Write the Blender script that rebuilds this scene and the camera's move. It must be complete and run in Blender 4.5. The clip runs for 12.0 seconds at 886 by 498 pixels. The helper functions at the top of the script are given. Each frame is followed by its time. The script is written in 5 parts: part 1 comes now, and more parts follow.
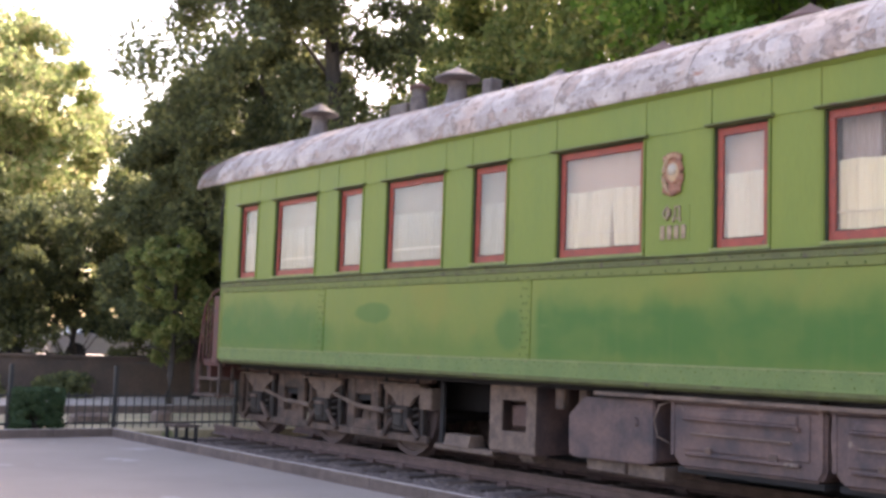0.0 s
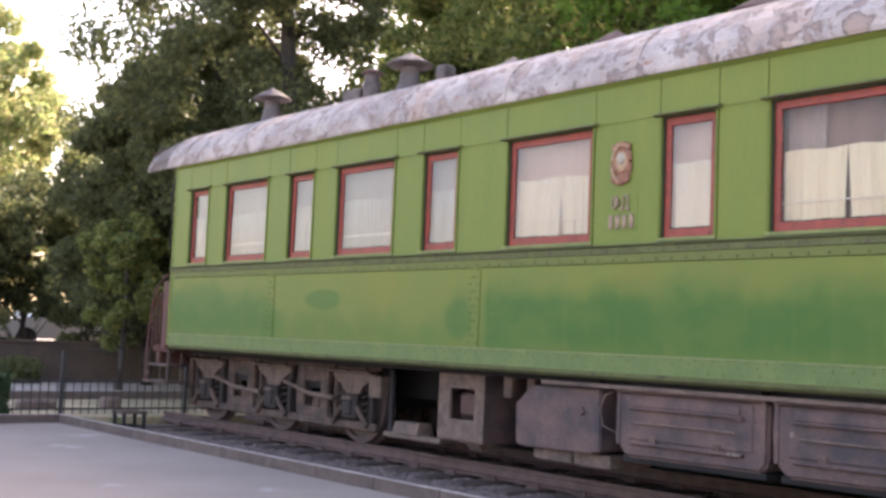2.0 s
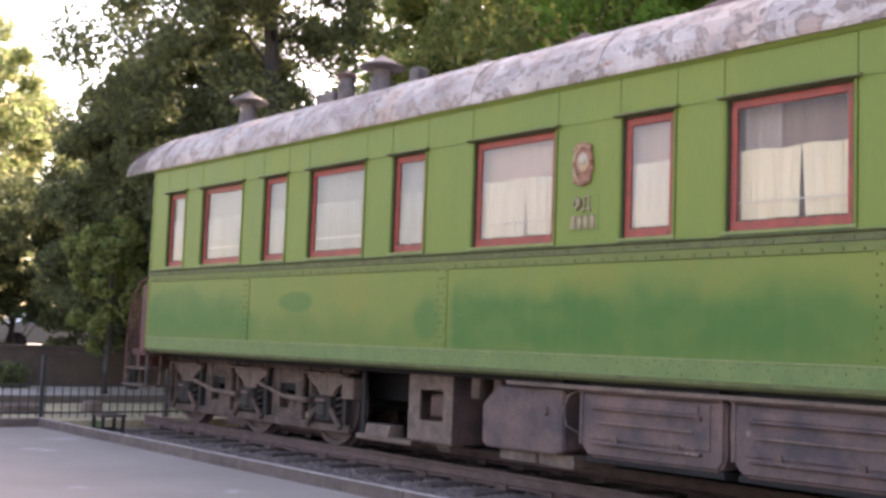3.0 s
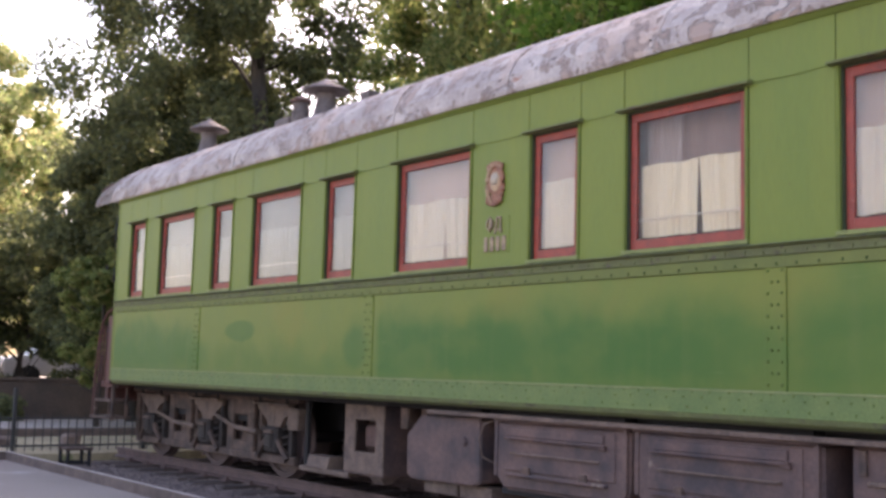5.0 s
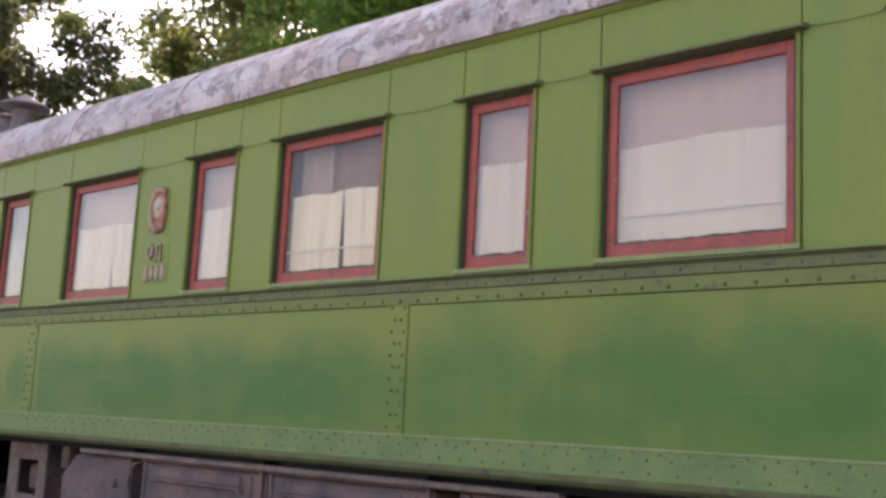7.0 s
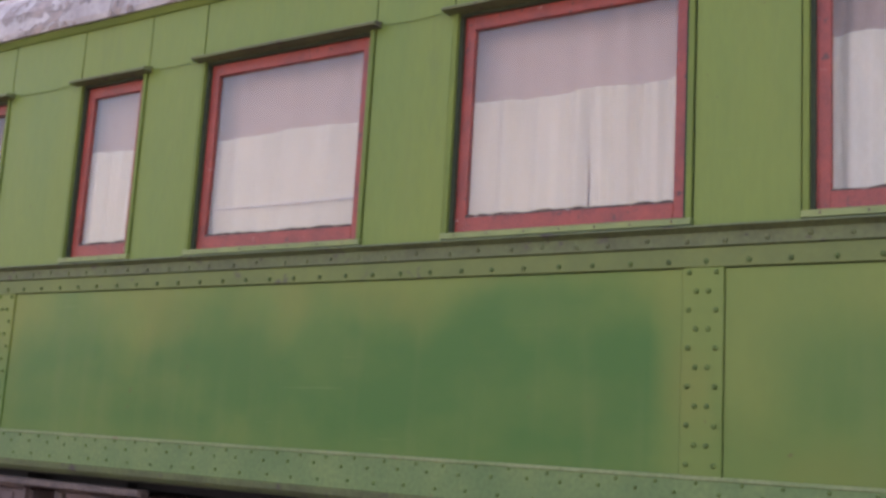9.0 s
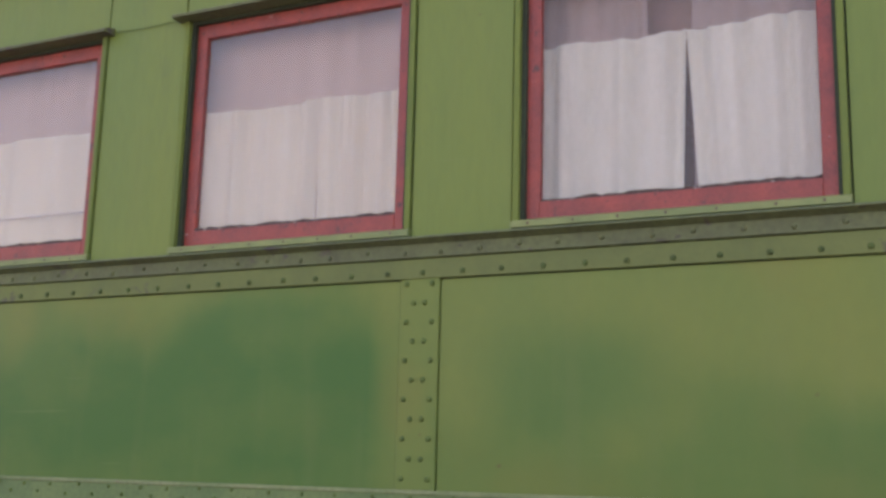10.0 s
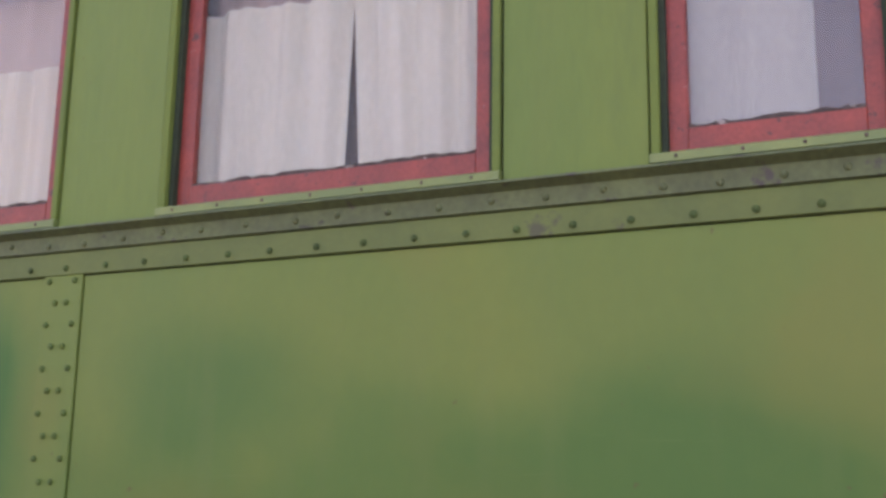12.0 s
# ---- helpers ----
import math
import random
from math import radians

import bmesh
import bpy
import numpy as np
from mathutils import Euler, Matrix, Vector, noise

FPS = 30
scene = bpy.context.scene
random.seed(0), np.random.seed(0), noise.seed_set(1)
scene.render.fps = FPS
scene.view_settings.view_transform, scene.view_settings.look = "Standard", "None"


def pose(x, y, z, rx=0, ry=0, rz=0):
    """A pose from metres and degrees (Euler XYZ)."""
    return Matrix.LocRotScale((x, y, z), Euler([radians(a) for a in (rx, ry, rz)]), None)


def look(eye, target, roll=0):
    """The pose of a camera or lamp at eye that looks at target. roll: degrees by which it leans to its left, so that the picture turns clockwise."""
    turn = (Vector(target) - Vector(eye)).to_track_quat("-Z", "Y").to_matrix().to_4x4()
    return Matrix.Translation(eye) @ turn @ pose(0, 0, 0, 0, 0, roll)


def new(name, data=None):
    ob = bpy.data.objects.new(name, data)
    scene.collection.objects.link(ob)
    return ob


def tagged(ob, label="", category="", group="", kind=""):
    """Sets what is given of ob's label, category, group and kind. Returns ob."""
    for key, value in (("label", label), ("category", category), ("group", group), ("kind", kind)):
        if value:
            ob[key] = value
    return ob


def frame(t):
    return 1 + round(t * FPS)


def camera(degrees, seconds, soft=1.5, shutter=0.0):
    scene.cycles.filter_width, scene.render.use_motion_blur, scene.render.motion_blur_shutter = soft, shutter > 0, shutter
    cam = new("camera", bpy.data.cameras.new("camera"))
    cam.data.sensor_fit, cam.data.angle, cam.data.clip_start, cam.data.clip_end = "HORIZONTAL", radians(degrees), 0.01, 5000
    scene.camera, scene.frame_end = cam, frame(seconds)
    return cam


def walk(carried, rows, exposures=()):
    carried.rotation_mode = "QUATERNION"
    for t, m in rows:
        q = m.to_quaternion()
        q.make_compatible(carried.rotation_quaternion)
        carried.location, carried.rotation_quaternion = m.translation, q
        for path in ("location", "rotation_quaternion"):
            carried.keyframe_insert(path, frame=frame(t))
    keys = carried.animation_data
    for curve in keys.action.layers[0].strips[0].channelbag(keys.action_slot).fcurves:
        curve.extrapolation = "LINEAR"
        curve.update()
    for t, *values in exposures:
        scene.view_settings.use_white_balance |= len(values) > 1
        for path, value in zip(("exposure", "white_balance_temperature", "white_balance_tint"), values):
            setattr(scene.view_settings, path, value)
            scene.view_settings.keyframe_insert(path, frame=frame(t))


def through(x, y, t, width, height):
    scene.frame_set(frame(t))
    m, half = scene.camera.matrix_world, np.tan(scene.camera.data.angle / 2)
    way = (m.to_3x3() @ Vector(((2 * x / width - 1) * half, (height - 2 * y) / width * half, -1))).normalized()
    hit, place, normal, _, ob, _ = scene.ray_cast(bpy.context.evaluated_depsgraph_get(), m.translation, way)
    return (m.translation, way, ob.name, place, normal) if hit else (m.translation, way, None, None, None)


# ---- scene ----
cam = camera(43.0, 12.0, soft=3.1)
PATH = [
    (0, (0.015, 0.39, 1.261), (1.242, 1.958, 1.444), 2.0),
    (0.5, (0.012, 0.401, 1.3), (1.263, 1.952, 1.474), 2.0),
    (1, (0.037, 0.398, 1.32), (1.305, 1.934, 1.499), 2.1),
    (1.5, (0.075, 0.395, 1.316), (1.357, 1.92, 1.489), 2.0),
    (2, (0.15, 0.369, 1.273), (1.433, 1.894, 1.436), 2.4),
    (2.5, (0.24, 0.267, 1.268), (1.53, 1.787, 1.43), 2.0),
    (4.5, (1.263, -0.301, 1.232), (2.493, 1.262, 1.446), 2.9),
    (5, (1.611, -0.403, 1.284), (2.815, 1.179, 1.503), 1.6),
    (5.5, (1.872, -0.607, 1.282), (3.014, 1.018, 1.52), 2.6),
    (6, (2.107, -0.78, 1.243), (3.315, 0.792, 1.506), 2.7),
    (6.5, (2.5, -0.87, 1.27), (3.838, 0.587, 1.562), 3.2),
    (8.5, (3.319, -1.626, 1.281), (4.904, -0.452, 1.613), 2.2),
    (9, (3.624, -1.909, 1.291), (5.257, -0.805, 1.631), 3.4),
    (9.5, (3.782, -2.032, 1.22), (5.492, -1.067, 1.602), 2.5),
    (10, (3.971, -2.319, 1.306), (5.73, -1.448, 1.69), 1.5),
    (10.5, (4.262, -2.654, 1.306), (5.983, -1.717, 1.707), 2.2),
    (11, (4.475, -2.815, 1.284), (6.179, -1.86, 1.714), 1.9),
    (11.5, (4.656, -2.842, 1.331), (6.446, -2.068, 1.777), 4.4),
    (12, (4.918, -3.08, 1.329), (6.696, -2.267, 1.751), 0.9),
]
walk(cam, [(t, look(eye, target, roll)) for t, eye, target, roll in PATH],
     exposures=[(0, 2.3, 7450, 27), (2.5, 2.32, 7450, 27), (5.5, 2.0, 7350, 29), (8.5, 2.04, 7450, 32), (9.5, 2.06, 7300, 34), (10.5, 1.9, 7450, 31), (12, 2.12, 7200, 34)])

# ---- world and sun: the sun stands high behind the carriage ----
SUN_AZ, SUN_EL = 63.0, 39.0
world = bpy.data.worlds.new("world")
scene.world = world
world.use_nodes = True
wn = world.node_tree.nodes
sky = wn.new("ShaderNodeTexSky")
sky.sky_type = 'NISHITA'
sky.sun_disc = False
sky.sun_elevation = radians(SUN_EL)
sky.sun_rotation = radians(SUN_AZ)
sky.air_density, sky.dust_density = 1.2, 2.8
wn["Background"].inputs["Strength"].default_value = 0.15
world.node_tree.links.new(sky.outputs[0], wn["Background"].inputs["Color"])
sun = new("sun", bpy.data.lights.new("sun", 'SUN'))
sun.data.energy, sun.data.angle, sun.data.color = 3.2, radians(0.6), (1.0, 0.93, 0.8)
sd = Vector((math.sin(radians(SUN_AZ)) * math.cos(radians(SUN_EL)), math.cos(radians(SUN_AZ)) * math.cos(radians(SUN_EL)), math.sin(radians(SUN_EL))))
sun.matrix_world = look(sd * 60, (0, 0, 0))


# ---- materials ----
def mat(name, a, b=None, rough=0.6, metal=0.0, scale=3.0, fine=40.0, bump=0.15, spots=None, spot_at=0.62, spot_scale=1.5, vary=0.0, stretch=(1, 1, 1), spec=0.5, grain=0.35, edge=0.05):
    """Two-tone surface with grain, optional spots in a third colour and a fine relief."""
    m = bpy.data.materials.new(name)
    m.use_nodes = True
    nt = m.node_tree
    n, l = nt.nodes, nt.links
    bsdf = n["Principled BSDF"]
    b = b or tuple(c * 0.7 for c in a)
    tc = n.new("ShaderNodeTexCoord")
    mp = n.new("ShaderNodeMapping")
    mp.inputs["Scale"].default_value = stretch
    geo = n.new("ShaderNodeNewGeometry")
    l.new(geo.outputs["Position"], mp.inputs["Vector"])
    n1 = n.new("ShaderNodeTexNoise")
    n1.inputs["Scale"].default_value, n1.inputs["Detail"].default_value, n1.inputs["Roughness"].default_value = scale, 6.0, 0.6
    n2 = n.new("ShaderNodeTexNoise")
    n2.inputs["Scale"].default_value, n2.inputs["Detail"].default_value = fine, 4.0
    for q in (n1, n2):
        l.new(mp.outputs[0], q.inputs["Vector"])
    ramp = n.new("ShaderNodeValToRGB")
    ramp.color_ramp.elements[0].position, ramp.color_ramp.elements[1].position = 0.35, 0.66
    ramp.color_ramp.elements[0].color, ramp.color_ramp.elements[1].color = (*b, 1), (*a, 1)
    l.new(n1.outputs["Fac"], ramp.inputs["Fac"])
    mixf = n.new("ShaderNodeMix")
    mixf.data_type, mixf.blend_type = 'RGBA', 'OVERLAY'
    mixf.inputs["Factor"].default_value = grain
    l.new(ramp.outputs[0], mixf.inputs[6])
    l.new(n2.outputs["Fac"], mixf.inputs[7])
    col = mixf.outputs[2]
    if spots:
        n3 = n.new("ShaderNodeTexNoise")
        n3.inputs["Scale"].default_value, n3.inputs["Detail"].default_value, n3.inputs["Roughness"].default_value = spot_scale, 8.0, 0.65
        l.new(mp.outputs[0], n3.inputs["Vector"])
        r3 = n.new("ShaderNodeValToRGB")
        r3.color_ramp.elements[0].position, r3.color_ramp.elements[1].position = spot_at, spot_at + edge
        l.new(n3.outputs["Fac"], r3.inputs["Fac"])
        ms = n.new("ShaderNodeMix")
        ms.data_type = 'RGBA'
        l.new(r3.outputs[0], ms.inputs[0])
        l.new(col, ms.inputs[6])
        ms.inputs[7].default_value = (*spots, 1)
        col = ms.outputs[2]
    if vary:
        oi = n.new("ShaderNodeObjectInfo")
        hv = n.new("ShaderNodeHueSaturation")
        mr = n.new("ShaderNodeMapRange")
        mr.inputs["To Min"].default_value, mr.inputs["To Max"].default_value = 1 - vary, 1 + vary
        l.new(oi.outputs["Random"], mr.inputs["Value"])
        l.new(mr.outputs[0], hv.inputs["Value"])
        l.new(col, hv.inputs["Color"])
        col = hv.outputs[0]
    l.new(col, bsdf.inputs["Base Color"])
    rr = n.new("ShaderNodeMapRange")
    rr.inputs["To Min"].default_value, rr.inputs["To Max"].default_value = max(0.05, rough - 0.12), min(1, rough + 0.12)
    l.new(n1.outputs["Fac"], rr.inputs["Value"])
    l.new(rr.outputs[0], bsdf.inputs["Roughness"])
    bsdf.inputs["Metallic"].default_value = metal
    bsdf.inputs["Specular IOR Level"].default_value = spec
    if bump:
        bp = n.new("ShaderNodeBump")
        bp.inputs["Strength"].default_value, bp.inputs["Distance"].default_value = bump, 0.01
        add = n.new("ShaderNodeMath")
        add.operation = 'ADD'
        l.new(n1.outputs["Fac"], add.inputs[0])
        l.new(n2.outputs["Fac"], add.inputs[1])
        l.new(add.outputs[0], bp.inputs["Height"])
        l.new(bp.outputs[0], bsdf.inputs["Normal"])
    return m


def leaf_mat(name, cols, through=0.4):
    """Leaves: each one takes its own tone, and lets light through."""
    m = bpy.data.materials.new(name)
    m.use_nodes = True
    n, l = m.node_tree.nodes, m.node_tree.links
    geo = n.new("ShaderNodeNewGeometry")
    ramp = n.new("ShaderNodeValToRGB")
    while len(ramp.color_ramp.elements) < len(cols):
        ramp.color_ramp.elements.new(0.5)
    for i, c in enumerate(cols):
        ramp.color_ramp.elements[i].position = i / (len(cols) - 1)
        ramp.color_ramp.elements[i].color = (*c, 1)
    l.new(geo.outputs["Random Per Island"], ramp.inputs["Fac"])
    bsdf = n["Principled BSDF"]
    bsdf.inputs["Roughness"].default_value, bsdf.inputs["Specular IOR Level"].default_value = 0.6, 0.2
    l.new(ramp.outputs[0], bsdf.inputs["Base Color"])
    tr = n.new("ShaderNodeBsdfTranslucent")
    l.new(ramp.outputs[0], tr.inputs["Color"])
    mix = n.new("ShaderNodeMixShader")
    mix.inputs[0].default_value = through
    l.new(bsdf.outputs[0], mix.inputs[1])
    l.new(tr.outputs[0], mix.inputs[2])
    l.new(mix.outputs[0], n["Material Output"].inputs["Surface"])
    return m


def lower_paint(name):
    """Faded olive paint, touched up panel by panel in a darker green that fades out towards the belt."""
    m = mat(name, (0.162, 0.196, 0.038), (0.125, 0.178, 0.036), rough=0.5, spec=0.3, scale=0.9, fine=25, bump=0.04, grain=0.06, stretch=(1, 1, 0.7))
    n, l = m.node_tree.nodes, m.node_tree.links
    bsdf = n["Principled BSDF"]
    col = bsdf.inputs["Base Color"].links[0].from_socket
    geo = n.new("ShaderNodeNewGeometry")
    sep = n.new("ShaderNodeSeparateXYZ")
    l.new(geo.outputs["Position"], sep.inputs[0])

    def calc(op, a, b, c=None):
        q = n.new("ShaderNodeMath")
        q.operation = op
        for k, v in enumerate((a, b, c)):
            if v is None:
                continue
            if isinstance(v, (int, float)):
                q.inputs[k].default_value = v
            else:
                l.new(v, q.inputs[k])
        return q.outputs[0]

    def span(value, f0, f1, t0=0.0, t1=1.0, soft=True):
        q = n.new("ShaderNodeMapRange")
        q.interpolation_type = 'SMOOTHSTEP' if soft else 'LINEAR'
        for key, v in (("From Min", f0), ("From Max", f1), ("To Min", t0), ("To Max", t1)):
            q.inputs[key].default_value = v
        l.new(value, q.inputs["Value"])
        return q.outputs[0]

    def cloud(scale, detail, loc, stretch=(1, 1, 1)):
        mp = n.new("ShaderNodeMapping")
        mp.inputs["Location"].default_value, mp.inputs["Scale"].default_value = loc, stretch
        l.new(geo.outputs["Position"], mp.inputs[0])
        q = n.new("ShaderNodeTexNoise")
        q.inputs["Scale"].default_value, q.inputs["Detail"].default_value = scale, detail
        l.new(mp.outputs[0], q.inputs["Vector"])
        return q.outputs["Fac"]

    def over(amount, tint):
        nonlocal col
        q = n.new("ShaderNodeMix")
        q.data_type = 'RGBA'
        l.new(amount, q.inputs[0])
        l.new(col, q.inputs[6])
        q.inputs[7].default_value = (*tint, 1)
        col = q.outputs[2]
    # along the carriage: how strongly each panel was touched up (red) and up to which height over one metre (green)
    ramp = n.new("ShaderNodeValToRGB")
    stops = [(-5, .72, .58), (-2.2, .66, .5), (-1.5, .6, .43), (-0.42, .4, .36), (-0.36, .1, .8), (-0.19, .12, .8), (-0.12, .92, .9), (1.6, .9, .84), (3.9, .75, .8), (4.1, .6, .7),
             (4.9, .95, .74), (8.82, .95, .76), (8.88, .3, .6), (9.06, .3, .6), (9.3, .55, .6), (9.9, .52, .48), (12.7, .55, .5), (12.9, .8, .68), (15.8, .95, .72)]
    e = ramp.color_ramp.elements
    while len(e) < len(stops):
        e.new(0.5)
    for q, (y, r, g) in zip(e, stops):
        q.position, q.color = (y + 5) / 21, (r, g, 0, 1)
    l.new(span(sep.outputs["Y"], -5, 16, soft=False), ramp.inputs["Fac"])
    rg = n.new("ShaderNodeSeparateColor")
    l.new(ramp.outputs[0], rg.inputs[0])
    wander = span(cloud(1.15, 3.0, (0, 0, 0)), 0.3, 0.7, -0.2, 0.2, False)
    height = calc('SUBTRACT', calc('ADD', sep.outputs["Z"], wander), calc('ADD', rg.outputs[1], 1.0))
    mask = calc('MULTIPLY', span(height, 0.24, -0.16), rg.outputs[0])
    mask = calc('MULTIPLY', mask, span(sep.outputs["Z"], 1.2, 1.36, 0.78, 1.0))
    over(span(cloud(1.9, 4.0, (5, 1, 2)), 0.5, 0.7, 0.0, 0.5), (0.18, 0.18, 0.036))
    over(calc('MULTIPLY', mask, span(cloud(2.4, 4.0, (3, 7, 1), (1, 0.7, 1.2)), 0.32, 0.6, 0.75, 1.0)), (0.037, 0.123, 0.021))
    over(span(cloud(2.1, 3.0, (9, 4, 6)), 0.6, 0.74, 0.0, 0.2), (0.16, 0.18, 0.036))

    def blob(y, z, ry, rz, k, hard):
        """A single touch-up dab."""
        ov = n.new("ShaderNodeVectorMath")
        ov.operation = 'MULTIPLY_ADD'
        ov.inputs[1].default_value, ov.inputs[2].default_value = (0, 1 / ry, 1 / rz), (0, -y / ry, -z / rz)
        l.new(geo.outputs["Position"], ov.inputs[0])
        ln = n.new("ShaderNodeVectorMath")
        ln.operation = 'LENGTH'
        l.new(ov.outputs[0], ln.inputs[0])
        over(span(calc('MULTIPLY_ADD', wander, 1.1, ln.outputs["Value"]), 1.0 + hard, 1.0 - hard, 0.0, k), (0.036, 0.122, 0.024))
    blob(11.76, 1.715, 0.37, 0.115, 0.65, 0.2)
    blob(9.22, 1.5, 0.24, 0.2, 0.6, 0.3)
    blob(-0.95, 1.64, 0.32, 0.2, 0.55, 0.7)
    blob(14.9, 1.72, 0.8, 0.16, 0.4, 0.6)
    l.new(col, bsdf.inputs["Base Color"])
    return m


def weathered(m, dust, amount):
    """Adds run-down streaks of dust, a few fine scratches and pin-prick rust to a painted sheet."""
    n, l = m.node_tree.nodes, m.node_tree.links
    bsdf = n["Principled BSDF"]
    col = bsdf.inputs["Base Color"].links[0].from_socket
    geo = n.new("ShaderNodeNewGeometry")
    for scale, detail, stretch, at, wide, tint, k in ((5.0, 5.0, (1, 1.6, 0.16), 0.52, 0.2, dust, amount), (14.0, 3.0, (1, 0.14, 2.6), 0.69, 0.08, (0.22, 0.25, 0.1), 0.16), (16.0, 6.0, (1, 1, 0.8), 0.735, 0.03, (0.12, 0.075, 0.03), 0.6)):
        mp = n.new("ShaderNodeMapping")
        mp.inputs["Scale"].default_value = stretch
        mp.inputs["Rotation"].default_value = (0.25 * (scale == 14.0), 0, 0)
        l.new(geo.outputs["Position"], mp.inputs[0])
        nz = n.new("ShaderNodeTexNoise")
        nz.inputs["Scale"].default_value, nz.inputs["Detail"].default_value = scale, detail
        l.new(mp.outputs[0], nz.inputs["Vector"])
        mr = n.new("ShaderNodeMapRange")
        mr.inputs["From Min"].default_value, mr.inputs["From Max"].default_value, mr.inputs["To Max"].default_value = at, at + wide, k
        l.new(nz.outputs["Fac"], mr.inputs["Value"])
        mx = n.new("ShaderNodeMix")
        mx.data_type = 'RGBA'
        l.new(mr.outputs[0], mx.inputs[0])
        l.new(col, mx.inputs[6])
        mx.inputs[7].default_value = (*tint, 1)
        col = mx.outputs[2]
    l.new(col, bsdf.inputs["Base Color"])
    return m


def roof_paint(name):
    """Thick old paint coming off in flakes, with bare rust showing through here and there."""
    m = mat(name, (0.46, 0.41, 0.385), (0.28, 0.235, 0.22), rough=0.6, scale=2.2, fine=30, bump=0.5, stretch=(1, 1.3, 1))
    n, l = m.node_tree.nodes, m.node_tree.links
    bsdf = n["Principled BSDF"]
    col = bsdf.inputs["Base Color"].links[0].from_socket
    geo = n.new("ShaderNodeNewGeometry")

    def layer(scale, rough, at, wide, tint, k, loc):
        nonlocal col
        mp = n.new("ShaderNodeMapping")
        mp.inputs["Location"].default_value = loc
        l.new(geo.outputs["Position"], mp.inputs[0])
        nz = n.new("ShaderNodeTexNoise")
        nz.inputs["Scale"].default_value, nz.inputs["Detail"].default_value, nz.inputs["Roughness"].default_value, nz.inputs["Distortion"].default_value = scale, 9.0, rough, 0.6
        l.new(mp.outputs[0], nz.inputs["Vector"])
        mr = n.new("ShaderNodeMapRange")
        mr.inputs["From Min"].default_value, mr.inputs["From Max"].default_value, mr.inputs["To Max"].default_value = at, at + wide, k
        l.new(nz.outputs["Fac"], mr.inputs["Value"])
        mx = n.new("ShaderNodeMix")
        mx.data_type = 'RGBA'
        l.new(mr.outputs[0], mx.inputs[0])
        l.new(col, mx.inputs[6])
        mx.inputs[7].default_value = (*tint, 1)
        col = mx.outputs[2]
        return mr.outputs[0]
    layer(1.1, 0.6, 0.55, 0.08, (0.5, 0.33, 0.24), 0.4, (0, 0, 0))
    chips = layer(4.6, 0.66, 0.53, 0.02, (0.21, 0.155, 0.135), 0.8, (3, 1, 7))
    layer(4.6, 0.66, 0.585, 0.03, (0.36, 0.27, 0.23), 0.8, (3, 1, 7))
    layer(8.0, 0.62, 0.63, 0.02, (0.1, 0.075, 0.07), 0.8, (1, 4, 2))
    layer(2.6, 0.62, 0.635, 0.04, (0.3, 0.12, 0.07), 0.8, (8, 3, 5))
    l.new(col, bsdf.inputs["Base Color"])
    bp = n.new("ShaderNodeBump")
    bp.invert = True
    bp.inputs["Strength"].default_value, bp.inputs["Distance"].default_value = 0.9, 0.012
    l.new(chips, bp.inputs["Height"])
    l.new(bsdf.inputs["Normal"].links[0].from_socket, bp.inputs["Normal"])
    l.new(bp.outputs[0], bsdf.inputs["Normal"])
    return m


GREEN = weathered(mat("olive_paint", (0.162, 0.208, 0.04), (0.128, 0.186, 0.037), rough=0.5, spec=0.3, scale=1.1, fine=30, grain=0.1, bump=0.06, spots=(0.11, 0.15, 0.04), spot_at=0.6, spot_scale=2.6, stretch=(1, 1.6, 0.35), edge=0.2), (0.2, 0.19, 0.06), 0.09)
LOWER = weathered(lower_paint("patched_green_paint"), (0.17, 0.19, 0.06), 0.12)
TRIM = mat("trim_green_paint", (0.145, 0.19, 0.04), (0.115, 0.16, 0.037), rough=0.6, spec=0.2, scale=3, fine=60, grain=0.08, bump=0.08)
SILL = mat("sill_green_paint", (0.215, 0.25, 0.075), (0.15, 0.19, 0.055), rough=0.5, scale=6, fine=60, grain=0.08, bump=0.1)
BELT = mat("dull_green_paint", (0.13, 0.152, 0.062), (0.096, 0.108, 0.05), rough=0.6, spec=0.3, scale=5, fine=50, bump=0.1, spots=(0.085, 0.07, 0.06), spot_at=0.6, spot_scale=7)
PLATE = mat("greyed_green_paint", (0.15, 0.178, 0.052), (0.118, 0.145, 0.045), rough=0.6, spec=0.25, scale=4, fine=60, grain=0.08, bump=0.08, spots=(0.1, 0.1, 0.055), spot_at=0.62, spot_scale=6)
STRIP = mat("strip_green_paint", (0.122, 0.18, 0.05), (0.078, 0.142, 0.038), rough=0.5, scale=4, fine=50, bump=0.12, spots=(0.2, 0.1, 0.05), spot_at=0.66, spot_scale=13)
WORN = mat("worn_edge_green_paint", (0.21, 0.235, 0.1), (0.13, 0.18, 0.06), rough=0.6, scale=4, fine=50, bump=0.12, spots=(0.2, 0.12, 0.07), spot_at=0.64, spot_scale=9)
RIVET = mat("rivet_paint", (0.09, 0.13, 0.042), (0.065, 0.09, 0.035), rough=0.85, spec=0.12, scale=20, fine=80, bump=0.1)
RIVETG = mat("panel_rivet_paint", (0.115, 0.16, 0.045), (0.085, 0.125, 0.04), rough=0.8, spec=0.12, scale=20, fine=80, bump=0.1)
JOINT_SHADE = mat("dark_joint_and_shade_line", (0.03, 0.045, 0.02), rough=0.8, scale=5)
